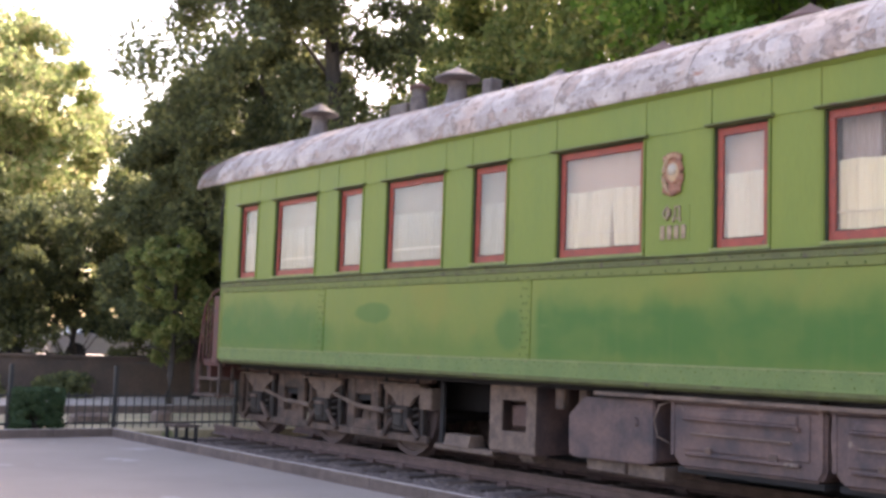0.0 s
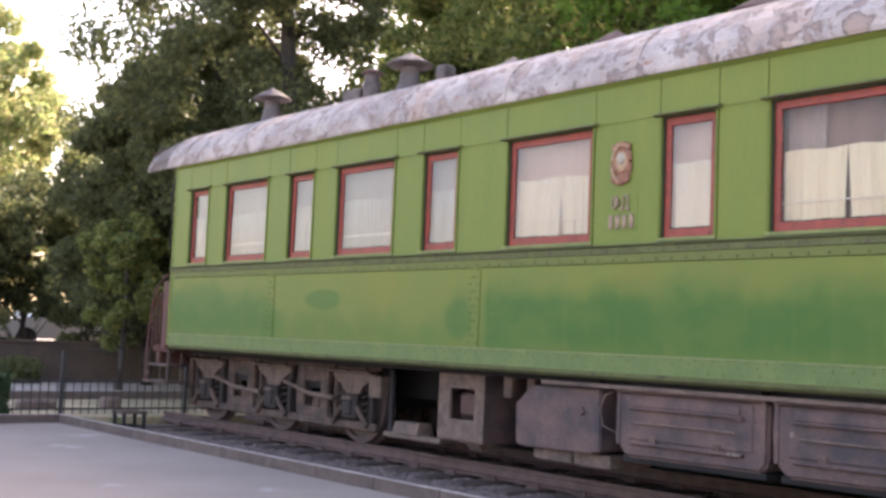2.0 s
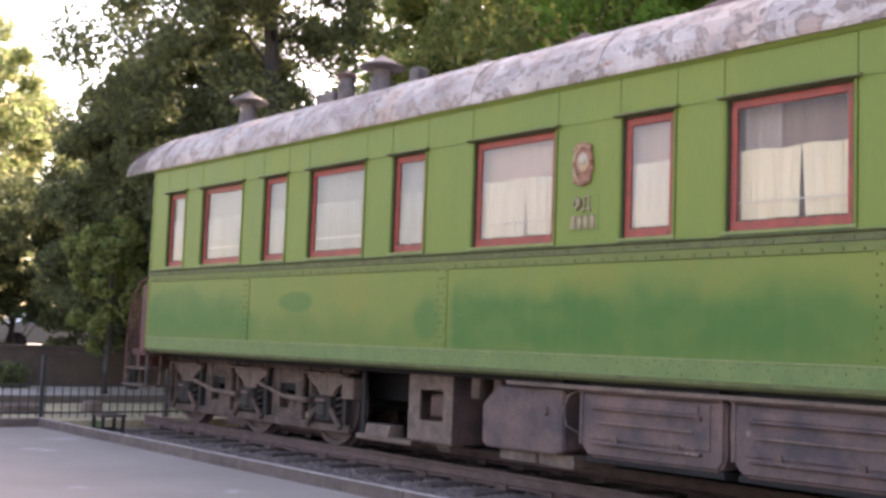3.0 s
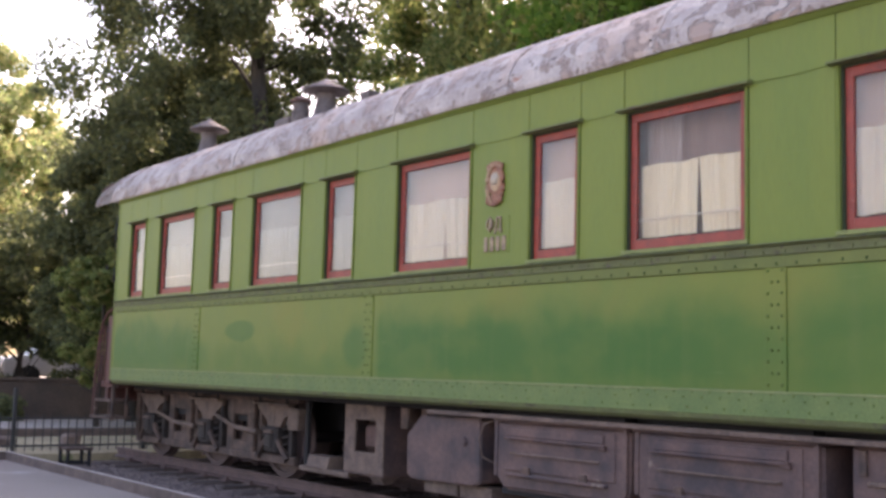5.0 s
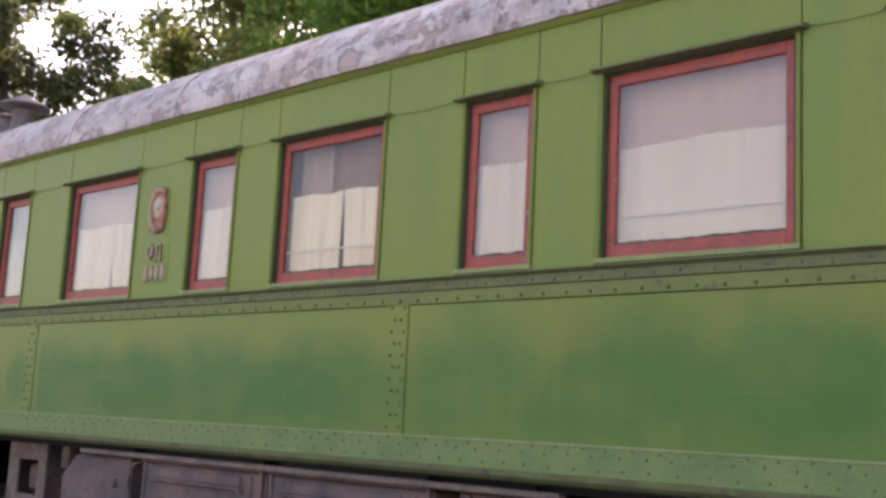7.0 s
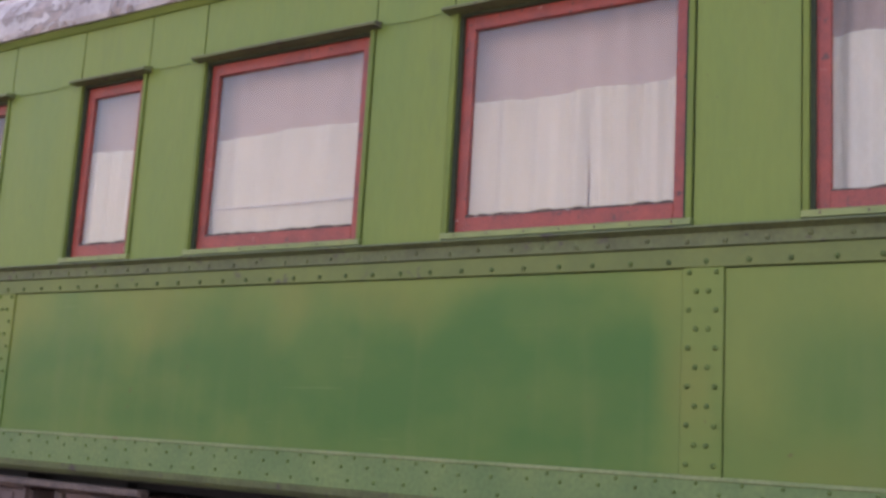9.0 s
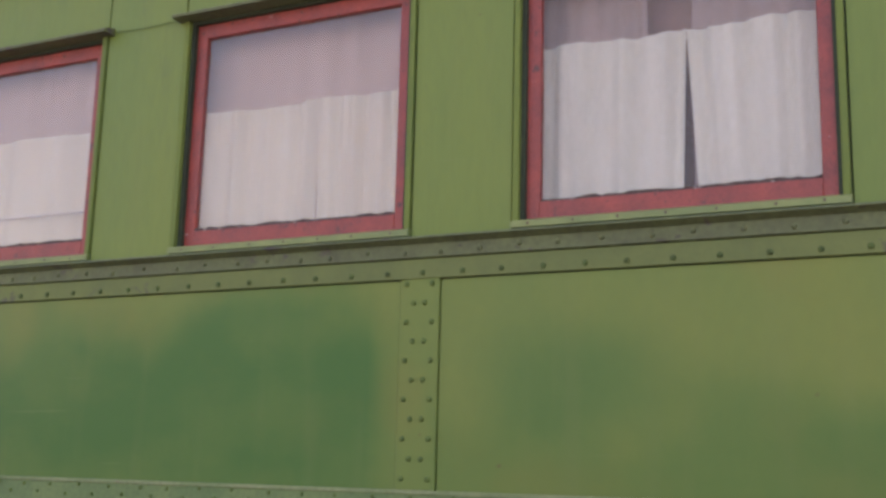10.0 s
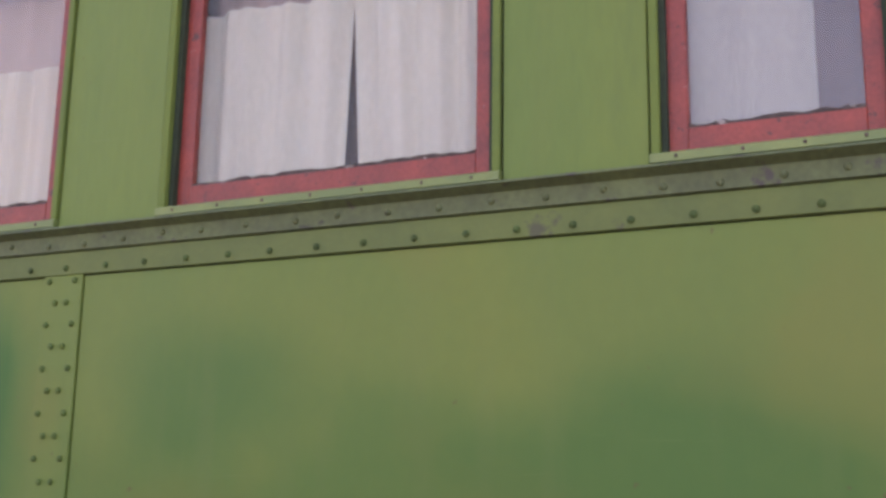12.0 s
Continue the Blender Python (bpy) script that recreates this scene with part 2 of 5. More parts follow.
SASH = mat("red_paint", (0.33, 0.055, 0.036), (0.21, 0.036, 0.026), rough=0.45, scale=7, fine=70, bump=0.25, spots=(0.1, 0.035, 0.028), spot_at=0.6, spot_scale=24, edge=0.06)
def chipped(m, tint, scale, at):
    """Small sharp chips in a further colour."""
    n, l = m.node_tree.nodes, m.node_tree.links
    bsdf = n["Principled BSDF"]
    geo = n.new("ShaderNodeNewGeometry")
    mp = n.new("ShaderNodeMapping")
    mp.inputs["Location"].default_value, mp.inputs["Scale"].default_value = (5, 2, 9), (1, 0.6, 1.4)
    l.new(geo.outputs["Position"], mp.inputs[0])
    nz = n.new("ShaderNodeTexNoise")
    nz.inputs["Scale"].default_value, nz.inputs["Detail"].default_value, nz.inputs["Roughness"].default_value = scale, 7.0, 0.65
    l.new(mp.outputs[0], nz.inputs["Vector"])
    mr = n.new("ShaderNodeMapRange")
    mr.inputs["From Min"].default_value, mr.inputs["From Max"].default_value, mr.inputs["To Max"].default_value = at, at + 0.02, 0.8
    l.new(nz.outputs["Fac"], mr.inputs["Value"])
    mx = n.new("ShaderNodeMix")
    mx.data_type = 'RGBA'
    l.new(mr.outputs[0], mx.inputs[0])
    l.new(bsdf.inputs["Base Color"].links[0].from_socket, mx.inputs[6])
    mx.inputs[7].default_value = (*tint, 1)
    l.new(mx.outputs[2], bsdf.inputs["Base Color"])
    return m


chipped(SASH, (0.42, 0.3, 0.26), 15, 0.68)
chipped(BELT, (0.06, 0.048, 0.038), 9, 0.64)
chipped(STRIP, (0.2, 0.075, 0.04), 10, 0.69)
PUTTY = mat("crumbling_putty", (0.11, 0.075, 0.06), (0.05, 0.034, 0.028), rough=0.9, scale=18, fine=80, bump=0.6, spots=(0.34, 0.28, 0.24), spot_at=0.62, spot_scale=30)
ROOF = roof_paint("flaked_roof_paint")
VENT = mat("weathered_zinc", (0.15, 0.125, 0.12), (0.075, 0.06, 0.058), rough=0.6, metal=0.3, scale=7, fine=60, bump=0.3)
RUSTVENT = mat("rusty_vent_metal", (0.14, 0.08, 0.07), (0.08, 0.045, 0.04), rough=0.8, scale=7, fine=60, bump=0.3)
IRON = mat("dusty_bogie_iron", (0.14, 0.088, 0.07), (0.04, 0.028, 0.026), rough=0.8, scale=5, fine=45, bump=0.4, spots=(0.2, 0.155, 0.13), spot_at=0.62, spot_scale=4)
AXLE = mat("dark_axle_iron", (0.046, 0.034, 0.031), (0.018, 0.014, 0.014), rough=0.7, scale=7, fine=50, bump=0.4)
# near-black iron; also coats the sheets added to darken the underside
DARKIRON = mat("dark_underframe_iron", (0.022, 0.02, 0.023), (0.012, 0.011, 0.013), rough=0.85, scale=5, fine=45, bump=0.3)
BOXP = mat("faded_box_paint", (0.155, 0.092, 0.08), (0.05, 0.037, 0.043), rough=0.7, scale=2.6, fine=35, bump=0.25, spots=(0.23, 0.17, 0.14), spot_at=0.64, spot_scale=3.5)
TAN = mat("dusty_tan_metal", (0.19, 0.13, 0.105), (0.095, 0.066, 0.057), rough=0.8, scale=5, fine=40, bump=0.3)
WHEEL = mat("wheel_steel", (0.15, 0.1, 0.095), (0.08, 0.055, 0.055), rough=0.6, metal=0.4, scale=6, fine=50, bump=0.2)
RAILM = mat("rusty_rail", (0.16, 0.098, 0.09), (0.09, 0.057, 0.053), rough=0.7, metal=0.2, scale=6, fine=60, bump=0.2)
RUSTRED = mat("faded_red_iron", (0.13, 0.042, 0.036), (0.07, 0.034, 0.03), rough=0.7, scale=6, fine=50, bump=0.3)
TIMBER = mat("sleeper_timber", (0.11, 0.078, 0.068), (0.05, 0.036, 0.034), rough=0.9, scale=6, fine=60, bump=0.5, stretch=(0.3, 3, 1), vary=0.3)
STONE = mat("ballast_stone", (0.22, 0.165, 0.15), (0.09, 0.068, 0.064), rough=0.95, scale=9, fine=60, bump=0.6)
ASPHALT = mat("worn_asphalt", (0.275, 0.228, 0.2), (0.222, 0.183, 0.162), rough=0.9, scale=0.6, fine=90, bump=0.25, spots=(0.34, 0.3, 0.28), spot_at=0.6, spot_scale=0.9)
KERB = mat("kerb_concrete", (0.15, 0.108, 0.094), (0.09, 0.065, 0.058), rough=0.9, scale=4, fine=60, bump=0.4, vary=0.1)
# paler copy of the kerb concrete: skylight on its top, put into the colour
KERB_LIT = mat("lit_kerb_top", (0.4, 0.34, 0.31), (0.27, 0.22, 0.2), rough=0.9, scale=5, fine=60, bump=0.3)
SOIL = mat("dry_soil_grass", (0.4, 0.32, 0.2), (0.24, 0.195, 0.125), rough=1.0, scale=0.7, fine=12, bump=0.6, spots=(0.17, 0.19, 0.08), spot_at=0.58, spot_scale=2.2)
PATHM = mat("pale_path", (0.38, 0.33, 0.29), (0.3, 0.26, 0.23), rough=0.95, scale=1, fine=30, bump=0.2)
WALLM = mat("brown_stone_wall", (0.11, 0.078, 0.062), (0.07, 0.053, 0.045), rough=0.95, scale=2, fine=20, bump=0.5)
BLACKIRON = mat("black_fence_iron", (0.03, 0.03, 0.032), (0.018, 0.018, 0.02), rough=0.6, scale=10, fine=60, bump=0.2)
BARK = mat("bark", (0.07, 0.058, 0.05), (0.03, 0.026, 0.024), rough=0.95, scale=5, fine=25, bump=0.9, stretch=(3, 3, 0.5))
CURTAIN = mat("cream_curtain_cloth", (0.76, 0.685, 0.48), (0.68, 0.6, 0.41), rough=0.95, scale=2, fine=90, bump=0.1, stretch=(1, 3, 0.4))
# blind of the far windows: sky reflected in the panes, greyed into the cloth
BLIND_REFLECT = mat("reflection_greyed_blind_cloth", (0.32, 0.295, 0.245), (0.27, 0.25, 0.205), rough=0.95, scale=2, fine=90, bump=0.1, stretch=(1, 4, 0.3))
MAUVE = mat("faded_mauve_drape_cloth", (0.4, 0.31, 0.28), (0.32, 0.25, 0.225), rough=0.95, scale=2, fine=90, bump=0.1, stretch=(1, 4, 0.3))
# far half-curtains, with the same pane reflection greyed into their colour
CREAM_REFLECT = mat("reflection_greyed_cream_cloth", (0.4, 0.395, 0.32), (0.33, 0.33, 0.27), rough=0.95, scale=2, fine=90, bump=0.1, stretch=(1, 3, 0.4))
PALE = mat("white_cotton_cloth", (0.63, 0.61, 0.515), (0.54, 0.525, 0.44), rough=0.95, scale=2, fine=90, bump=0.1, stretch=(1, 3, 0.4))
VEIL = mat("greyed_white_cloth", (0.5, 0.485, 0.4), (0.43, 0.415, 0.345), rough=0.95, scale=2, fine=90, bump=0.1, stretch=(1, 3, 0.4))
BLIND = mat("mauve_grey_blind_cloth", (0.58, 0.415, 0.295), (0.5, 0.355, 0.25), rough=0.95, scale=2, fine=90, bump=0.1, stretch=(1, 4, 0.3))
DRAPE = mat("faded_brown_drape_cloth", (0.27, 0.178, 0.145), (0.2, 0.13, 0.106), rough=0.95, scale=2, fine=90, bump=0.1, stretch=(1, 4, 0.3))
DIM = mat("dim_interior_panel", (0.36, 0.26, 0.22), (0.27, 0.19, 0.165), rough=0.8, scale=2)
RODM = mat("white_enamel_rod", (0.7, 0.64, 0.52), (0.6, 0.54, 0.44), rough=0.75, scale=8)
COPPER = mat("faded_gilt_relief", (0.34, 0.16, 0.1), (0.19, 0.085, 0.06), rough=0.5, metal=0.3, scale=25, fine=90, bump=0.3)
GILT = mat("pale_gilt_relief", (0.42, 0.29, 0.17), (0.3, 0.2, 0.13), rough=0.45, metal=0.3, scale=25, fine=90, bump=0.2)
GLOBE = mat("pale_globe", (0.42, 0.37, 0.29), (0.3, 0.27, 0.22), rough=0.5, scale=30)
LETTER = mat("raised_letter_metal", (0.33, 0.25, 0.17), (0.2, 0.145, 0.1), rough=0.5, metal=0.3, scale=20)
CAR_W = mat("white_car_paint", (0.75, 0.75, 0.77), (0.7, 0.7, 0.72), rough=0.25, scale=1, bump=0)
CAR_R = mat("red_car_paint", (0.5, 0.04, 0.03), (0.45, 0.035, 0.03), rough=0.25, scale=1, bump=0)
CAR_G = mat("dark_car_paint", (0.05, 0.055, 0.065), (0.045, 0.05, 0.06), rough=0.25, scale=1, bump=0)
TYRE = mat("rubber", (0.02, 0.02, 0.02), rough=0.9, scale=8)
# dark leaves raised and greyed: the haze over them is in the colour
LEAF_DARK = leaf_mat("haze_lifted_dark_leaves", [(0.08, 0.098, 0.054), (0.108, 0.13, 0.064), (0.14, 0.162, 0.072), (0.2, 0.21, 0.085)], 0.5)
LEAF_HEDGE = leaf_mat("clipped_evergreen_leaves", [(0.025, 0.055, 0.028), (0.045, 0.08, 0.038), (0.065, 0.1, 0.045)], 0.2)
# leaf tones paled and yellowed to carry the sunlight on the street trees
LEAF_SUNGOLD = leaf_mat("sunlit_yellow_leaves", [(0.2, 0.27, 0.1), (0.31, 0.37, 0.15), (0.43, 0.45, 0.22), (0.55, 0.48, 0.27)], 0.5)
LEAF_MID = leaf_mat("olive_leaves", [(0.06, 0.1, 0.04), (0.095, 0.145, 0.05), (0.135, 0.18, 0.06), (0.175, 0.2, 0.07)], 0.35)
# leaf tones brightened to look sunlit
LEAF_SUN = leaf_mat("sunlit_leaves", [(0.1, 0.15, 0.05), (0.17, 0.22, 0.07), (0.25, 0.28, 0.09), (0.32, 0.31, 0.12)], 0.5)
LEAF_BRIGHT = leaf_mat("fresh_leaves", [(0.08, 0.16, 0.03), (0.13, 0.24, 0.04), (0.2, 0.32, 0.06)], 0.6)

GLASS = bpy.data.materials.new("window_glass")
GLASS.use_nodes = True
gb = GLASS.node_tree.nodes["Principled BSDF"]
gb.inputs["Base Color"].default_value = (0.92, 0.87, 0.87, 1)
gb.inputs["Roughness"].default_value, gb.inputs["Transmission Weight"].default_value, gb.inputs["IOR"].default_value = 0.0, 0.95, 1.42
CLEAR = GLASS.copy()
CLEAR.name = "clean_window_glass"
cb = CLEAR.node_tree.nodes["Principled BSDF"]
cb.inputs["Base Color"].default_value, cb.inputs["Transmission Weight"].default_value = (0.97, 0.93, 0.91, 1), 0.98
cb.inputs["IOR"].default_value = 1.25
CARGLASS = bpy.data.materials.new("car_glass")
CARGLASS.use_nodes = True
cg = CARGLASS.node_tree.nodes["Principled BSDF"]
cg.inputs["Base Color"].default_value, cg.inputs["Roughness"].default_value = (0.02, 0.025, 0.03, 1), 0.05


# ---- mesh helpers ----
def part(name, bm, material, parent=None, label="", smooth=False):
    me = bpy.data.meshes.new(name)
    bm.normal_update()
    bm.to_mesh(me)
    bm.free()
    me.materials.append(material)
    if smooth:
        me.shade_smooth()
    ob = new(name, me)
    if parent:
        ob.parent = parent
    if label:
        ob["label"] = label
    return ob


def mesh_of(name, bm, material):
    me = bpy.data.meshes.new(name)
    bm.normal_update()
    bm.to_mesh(me)
    bm.free()
    me.materials.append(material)
    return me


def box(bm, x0, x1, y0, y1, z0, z1, bevel=0.0):
    vs = bmesh.ops.create_cube(bm, size=1, matrix=Matrix.Translation(((x0 + x1) / 2, (y0 + y1) / 2, (z0 + z1) / 2)) @ Matrix.Diagonal((abs(x1 - x0), abs(y1 - y0), abs(z1 - z0), 1)))["verts"]
    if bevel:
        es = list({e for v in vs for e in v.link_edges})
        bmesh.ops.bevel(bm, geom=es, offset=bevel, segments=1, affect='EDGES')
    return bm


def boxes(*rows, bevel=0.0):
    bm = bmesh.new()
    for r in rows:
        box(bm, *r, bevel=bevel)
    return bm


def cyl(bm, p, q, r0, r1=None, seg=12, caps=True):
    p, q = Vector(p), Vector(q)
    d = q - p
    m = Matrix.Translation((p + q) / 2) @ d.to_track_quat("Z", "Y").to_matrix().to_4x4()
    bmesh.ops.create_cone(bm, cap_ends=caps, segments=seg, radius1=r0, radius2=r0 if r1 is None else r1, depth=d.length, matrix=m)
    return bm


def lathe(bm, origin, profile, seg=24):
    """A turned form round a vertical axis: profile rows of (radius, height)."""
    rings = []
    for r, h in profile:
        rings.append([bm.verts.new((origin[0] + r * math.cos(2 * math.pi * i / seg), origin[1] + r * math.sin(2 * math.pi * i / seg), origin[2] + h)) for i in range(seg)])
    for a, b in zip(rings, rings[1:]):
        for i in range(seg):
            bm.faces.new((a[i], a[(i + 1) % seg], b[(i + 1) % seg], b[i]))
    bm.faces.new(rings[-1])
    bm.faces.new(list(reversed(rings[0])))
    return bm


def extrude_y(bm, profile, y0, y1, closed=True, steps=1, wobble=0.0, rng=None):
    """A section in x, z drawn out along y."""
    rings = []
    for s in range(steps + 1):
        y = y0 + (y1 - y0) * s / steps
        ring = []
        for x, z in profile:
            w = Vector((0, 0, 0)) if not wobble else noise.noise_vector(Vector((x * 2.3, y * 1.3, z * 2.3))) * wobble
            ring.append(bm.verts.new((x + w.x, y, z + w.z)))
        rings.append(ring)
    n = len(profile)
    for a, b in zip(rings, rings[1:]):
        for i in range(n if closed else n - 1):
            bm.faces.new((a[i], a[(i + 1) % n], b[(i + 1) % n], b[i]))
    if closed:
        bm.faces.new(list(reversed(rings[0])))
        bm.faces.new(rings[-1])
    bmesh.ops.recalc_face_normals(bm, faces=bm.faces)
    return bm


def tube(bm, pts, radii, seg=8):
    """A bent, tapering round form through points."""
    rings = []
    pts = [Vector(p) for p in pts]
    for i, p in enumerate(pts):
        d = (pts[min(i + 1, len(pts) - 1)] - pts[max(i - 1, 0)]).normalized()
        q = d.to_track_quat("Z", "Y").to_matrix()
        rings.append([bm.verts.new(p + q @ Vector((math.cos(2 * math.pi * k / seg) * radii[i], math.sin(2 * math.pi * k / seg) * radii[i], 0))) for k in range(seg)])
    for a, b in zip(rings, rings[1:]):
        for k in range(seg):
            bm.faces.new((a[k], a[(k + 1) % seg], b[(k + 1) % seg], b[k]))
    bm.faces.new(list(reversed(rings[0])))
    bm.faces.new(rings[-1])
    return bm


def empty(name, loc, label, category, group="", kind=""):
    e = new(name)
    e.location = loc
    return tagged(e, label, category, group, kind)


# ---- ground ----
PAVE, RAIL = -0.20, -0.04
bm = bmesh.new()
bmesh.ops.create_grid(bm, x_segments=40, y_segments=40, size=700, matrix=Matrix.Translation((0, 0, -0.43)))
tagged(part("ground", bm, SOIL), "dry soil and thin grass reaching far out", "ground", kind="structure")
bm = boxes((-60, 6.85, -40, 17.21, -0.44, PAVE))
tagged(part("pavement", bm, ASPHALT), "worn grey asphalt forecourt beside the track", "pavement", kind="structure")
kerb = empty("kerb", (6.885, 0, PAVE), "weathered pale concrete kerb edging the asphalt", "kerb", kind="structure")
kme = mesh_of("kerb_stone", boxes((-0.03, 0.03, -0.497, 0.497, -0.2, 0.13), bevel=0.006), KERB)
# upward faces get the paler concrete, as if lit by the sky
kme.materials.append(KERB_LIT)
for f in kme.polygons:
    if f.normal.z > 0.6:
        f.material_index = 1
for i in range(36):
    o = new("kerb_stone", kme)
    o.parent, o.location = kerb, (0, 16.75 - i, 0)
for i in range(24):
    o = new("kerb_stone", kme)
    o.parent = kerb
    o.location, o.rotation_euler = (-0.43 - i, 17.25, 0), (0, 0, radians(90))
tagged(part("lawn", boxes((-60, 60, 17.33, 21.6, -0.44, -0.13)), SOIL), "dry yellowing grass verge behind the fence", "lawn", kind="structure")
tagged(part("path", boxes((-60, 60, 21.6, 26.4, -0.44, -0.02)), PATHM), "pale paved footpath behind the fence", "path", kind="structure")
tagged(part("path_kerb", boxes((-60, 60, 21.46, 21.59, -0.44, 0.02), bevel=0.01), KERB), "dark brown kerb between lawn and footpath", "kerb", kind="structure")
bm = boxes((6.92, 60, -40, 17.2, -0.44, -0.265))
tagged(part("track_bed", bm, STONE), "grey gravel bed under the track", "track bed", kind="structure")

# ---- the carriage ----
SX, CX, Y0, Y1 = 7.85, 9.40, -8.2, 15.75
EAVE, BELT_TOP, BELT_LOW, LIP, BOTTOM = 3.71, 2.206, 2.038, 1.222, 1.052
HOOD, SILL_Z = 3.314, 2.243
# outer edges of the window trims along y, and whether the blind behind is drawn
WINDOWS = [(15.31, 14.735, 1), (14.276, 13.133, 1), (12.645, 12.045, 1), (11.58, 10.40, 1), (9.926, 9.304, 1), (8.587, 7.389, 1),
           (6.632, 6.01, 1), (5.535, 4.37, 0), (3.69, 3.089, 1), (2.64, 1.43, 1), (0.96, -0.252, 1), (-0.69, -1.923, 0), (-2.363, -3.02, 2)]
carriage = empty("railway_carriage", (CX, 4, RAIL), "old olive-green riveted railway carriage with red-framed curtained windows on rails", "railway carriage")


def cpart(name, bm, material, parent=None, label="", smooth=False):
    """A part of the carriage, given in world places."""
    ob = part(name, bm, material, parent or carriage, label, smooth)
    if not parent:
        ob.matrix_parent_inverse = Matrix.Translation((-CX, -4, -RAIL))
    return ob


# body core: inner shell with openings, floor and far side
bm = bmesh.new()
edges = [Y1 - 0.01]
for a, b, _ in WINDOWS:
    edges += [a - 0.045, b + 0.045]
edges += [Y0 + 0.01]
for i in range(0, len(edges), 2):
    box(bm, SX + 0.012, SX + 0.10, edges[i + 1], edges[i], BELT_LOW, EAVE + 0.1)
for a, b, _ in WINDOWS:
    box(bm, SX + 0.012, SX + 0.10, b + 0.045, a - 0.045, HOOD - 0.02, EAVE + 0.1)
    box(bm, SX + 0.012, SX + 0.10, b + 0.045, a - 0.045, BELT_LOW, SILL_Z - 0.01)
box(bm, SX + 0.012, SX + 0.10, Y0, Y1, BOTTOM + 0.02, BELT_LOW)
cpart("side_wall", bm, JOINT_SHADE)
cpart("far_wall", boxes((CX * 2 - SX - 0.1, CX * 2 - SX, Y0, Y1, BOTTOM, EAVE + 0.1)), GREEN)
cpart("floor", boxes((SX + 0.1, CX * 2 - SX - 0.1, Y0, Y1, 0.98, 1.1)), DARKIRON)
cpart("ceiling", boxes((SX + 0.1, CX * 2 - SX - 0.1, Y0, Y1, EAVE + 0.02, EAVE + 0.06)), DIM)
cpart("partition", boxes((SX + 0.55, SX + 0.6, Y0 + 0.1, Y1 - 0.1, 1.1, EAVE)), DIM)
for y in (Y0, Y1):
    s = 1 if y == Y1 else -1
    cpart("end_wall", boxes((SX, CX * 2 - SX, y - 0.06, y + 0.06, BOTTOM, EAVE + 0.12), bevel=0.01), GREEN)
cpart("corner_post", boxes((SX - 0.004, SX + 0.05, Y1 - 0.02, Y1 + 0.065, BOTTOM, EAVE), bevel=0.008), TRIM)

# upper panels: piers between windows and plates over them
G = 0.004
piers = [Y1 - 0.02] + [v for a, b, _ in WINDOWS for v in (a, b)] + [Y0]
for i in range(0, len(piers), 2):
    cpart("upper_panel", boxes((SX, SX + 0.012, piers[i + 1] + G, piers[i] - G, BELT_TOP - 0.03, EAVE), bevel=0.002), GREEN)
for a, b, _ in WINDOWS:
    cpart("frieze_panel", boxes((SX + 0.001, SX + 0.012, b + G, a - G, HOOD + 0.02, EAVE), bevel=0.002), GREEN)
cpart("eave_moulding", extrude_y(bmesh.new(), [(SX - 0.035, EAVE), (SX - 0.035, EAVE - 0.02), (SX - 0.012, EAVE - 0.05), (SX + 0.01, EAVE - 0.05), (SX + 0.01, EAVE)], Y0, Y1), TRIM)

# belt rail with two rows of rivets
cpart("belt_rail", extrude_y(bmesh.new(), [(SX + 0.01, BELT_TOP + 0.002), (SX - 0.055, BELT_TOP - 0.006), (SX - 0.06, BELT_TOP - 0.014), (SX - 0.022, BELT_TOP - 0.032), (SX - 0.02, 2.122), (SX + 0.01, 2.116)], Y0, Y1), BELT)
cpart("belt_plate", boxes((SX - 0.01, SX + 0.012, Y0, Y1, BELT_LOW, 2.117), bevel=0.002), PLATE)
SEAMS = [12.86, 8.905, 4.07, -0.391, -4.8]

# lower panels and cover strips
ends = [Y1 - 0.02] + SEAMS + [Y0]
for i in range(len(ends) - 1):
    hi = ends[i]
    # gap at the top bares the dark shell, strengthening the belt plate's shadow line
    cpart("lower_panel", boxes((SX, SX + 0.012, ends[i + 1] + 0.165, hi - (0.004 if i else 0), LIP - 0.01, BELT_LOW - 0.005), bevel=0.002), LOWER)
for s in SEAMS:
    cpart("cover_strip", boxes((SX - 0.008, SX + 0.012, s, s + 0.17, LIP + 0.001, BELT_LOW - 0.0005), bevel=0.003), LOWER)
cpart("bottom_strip", boxes((SX - 0.01, SX + 0.012, Y0, Y1, BOTTOM, LIP), bevel=0.004), STRIP)
cpart("strip_edge", boxes((SX - 0.015, SX - 0.008, Y0, Y1, LIP - 0.013, LIP + 0.003), bevel=0.002), WORN, label="worn pale green edge")
cpart("bottom_roll", extrude_y(bmesh.new(), [(SX - 0.008, BOTTOM + 0.002), (SX + 0.0, BOTTOM - 0.03), (SX + 0.03, BOTTOM - 0.055), (SX + 0.1, BOTTOM - 0.065), (SX + 0.1, BOTTOM + 0.002)], Y0, Y1), BELT)
for (a0, b0, _), (a1, b1, _) in zip(WINDOWS, WINDOWS[1:]):
    mid = (b0 + a1) / 2
    cpart("wire", tube(bmesh.new(), [(SX - 0.012, b0 - 0.02, HOOD + 0.012), (SX - 0.006, mid, HOOD + 0.004 + random.uniform(-0.008, 0.004)), (SX - 0.012, a1 + 0.02, HOOD + 0.012)], [0.0025] * 3, seg=5), TRIM)


# windows
sb = bmesh.new()
bmesh.ops.create_uvsphere(sb, u_segments=7, v_segments=4, radius=0.0055)
SCREW = mesh_of("screw", sb, RUSTVENT)


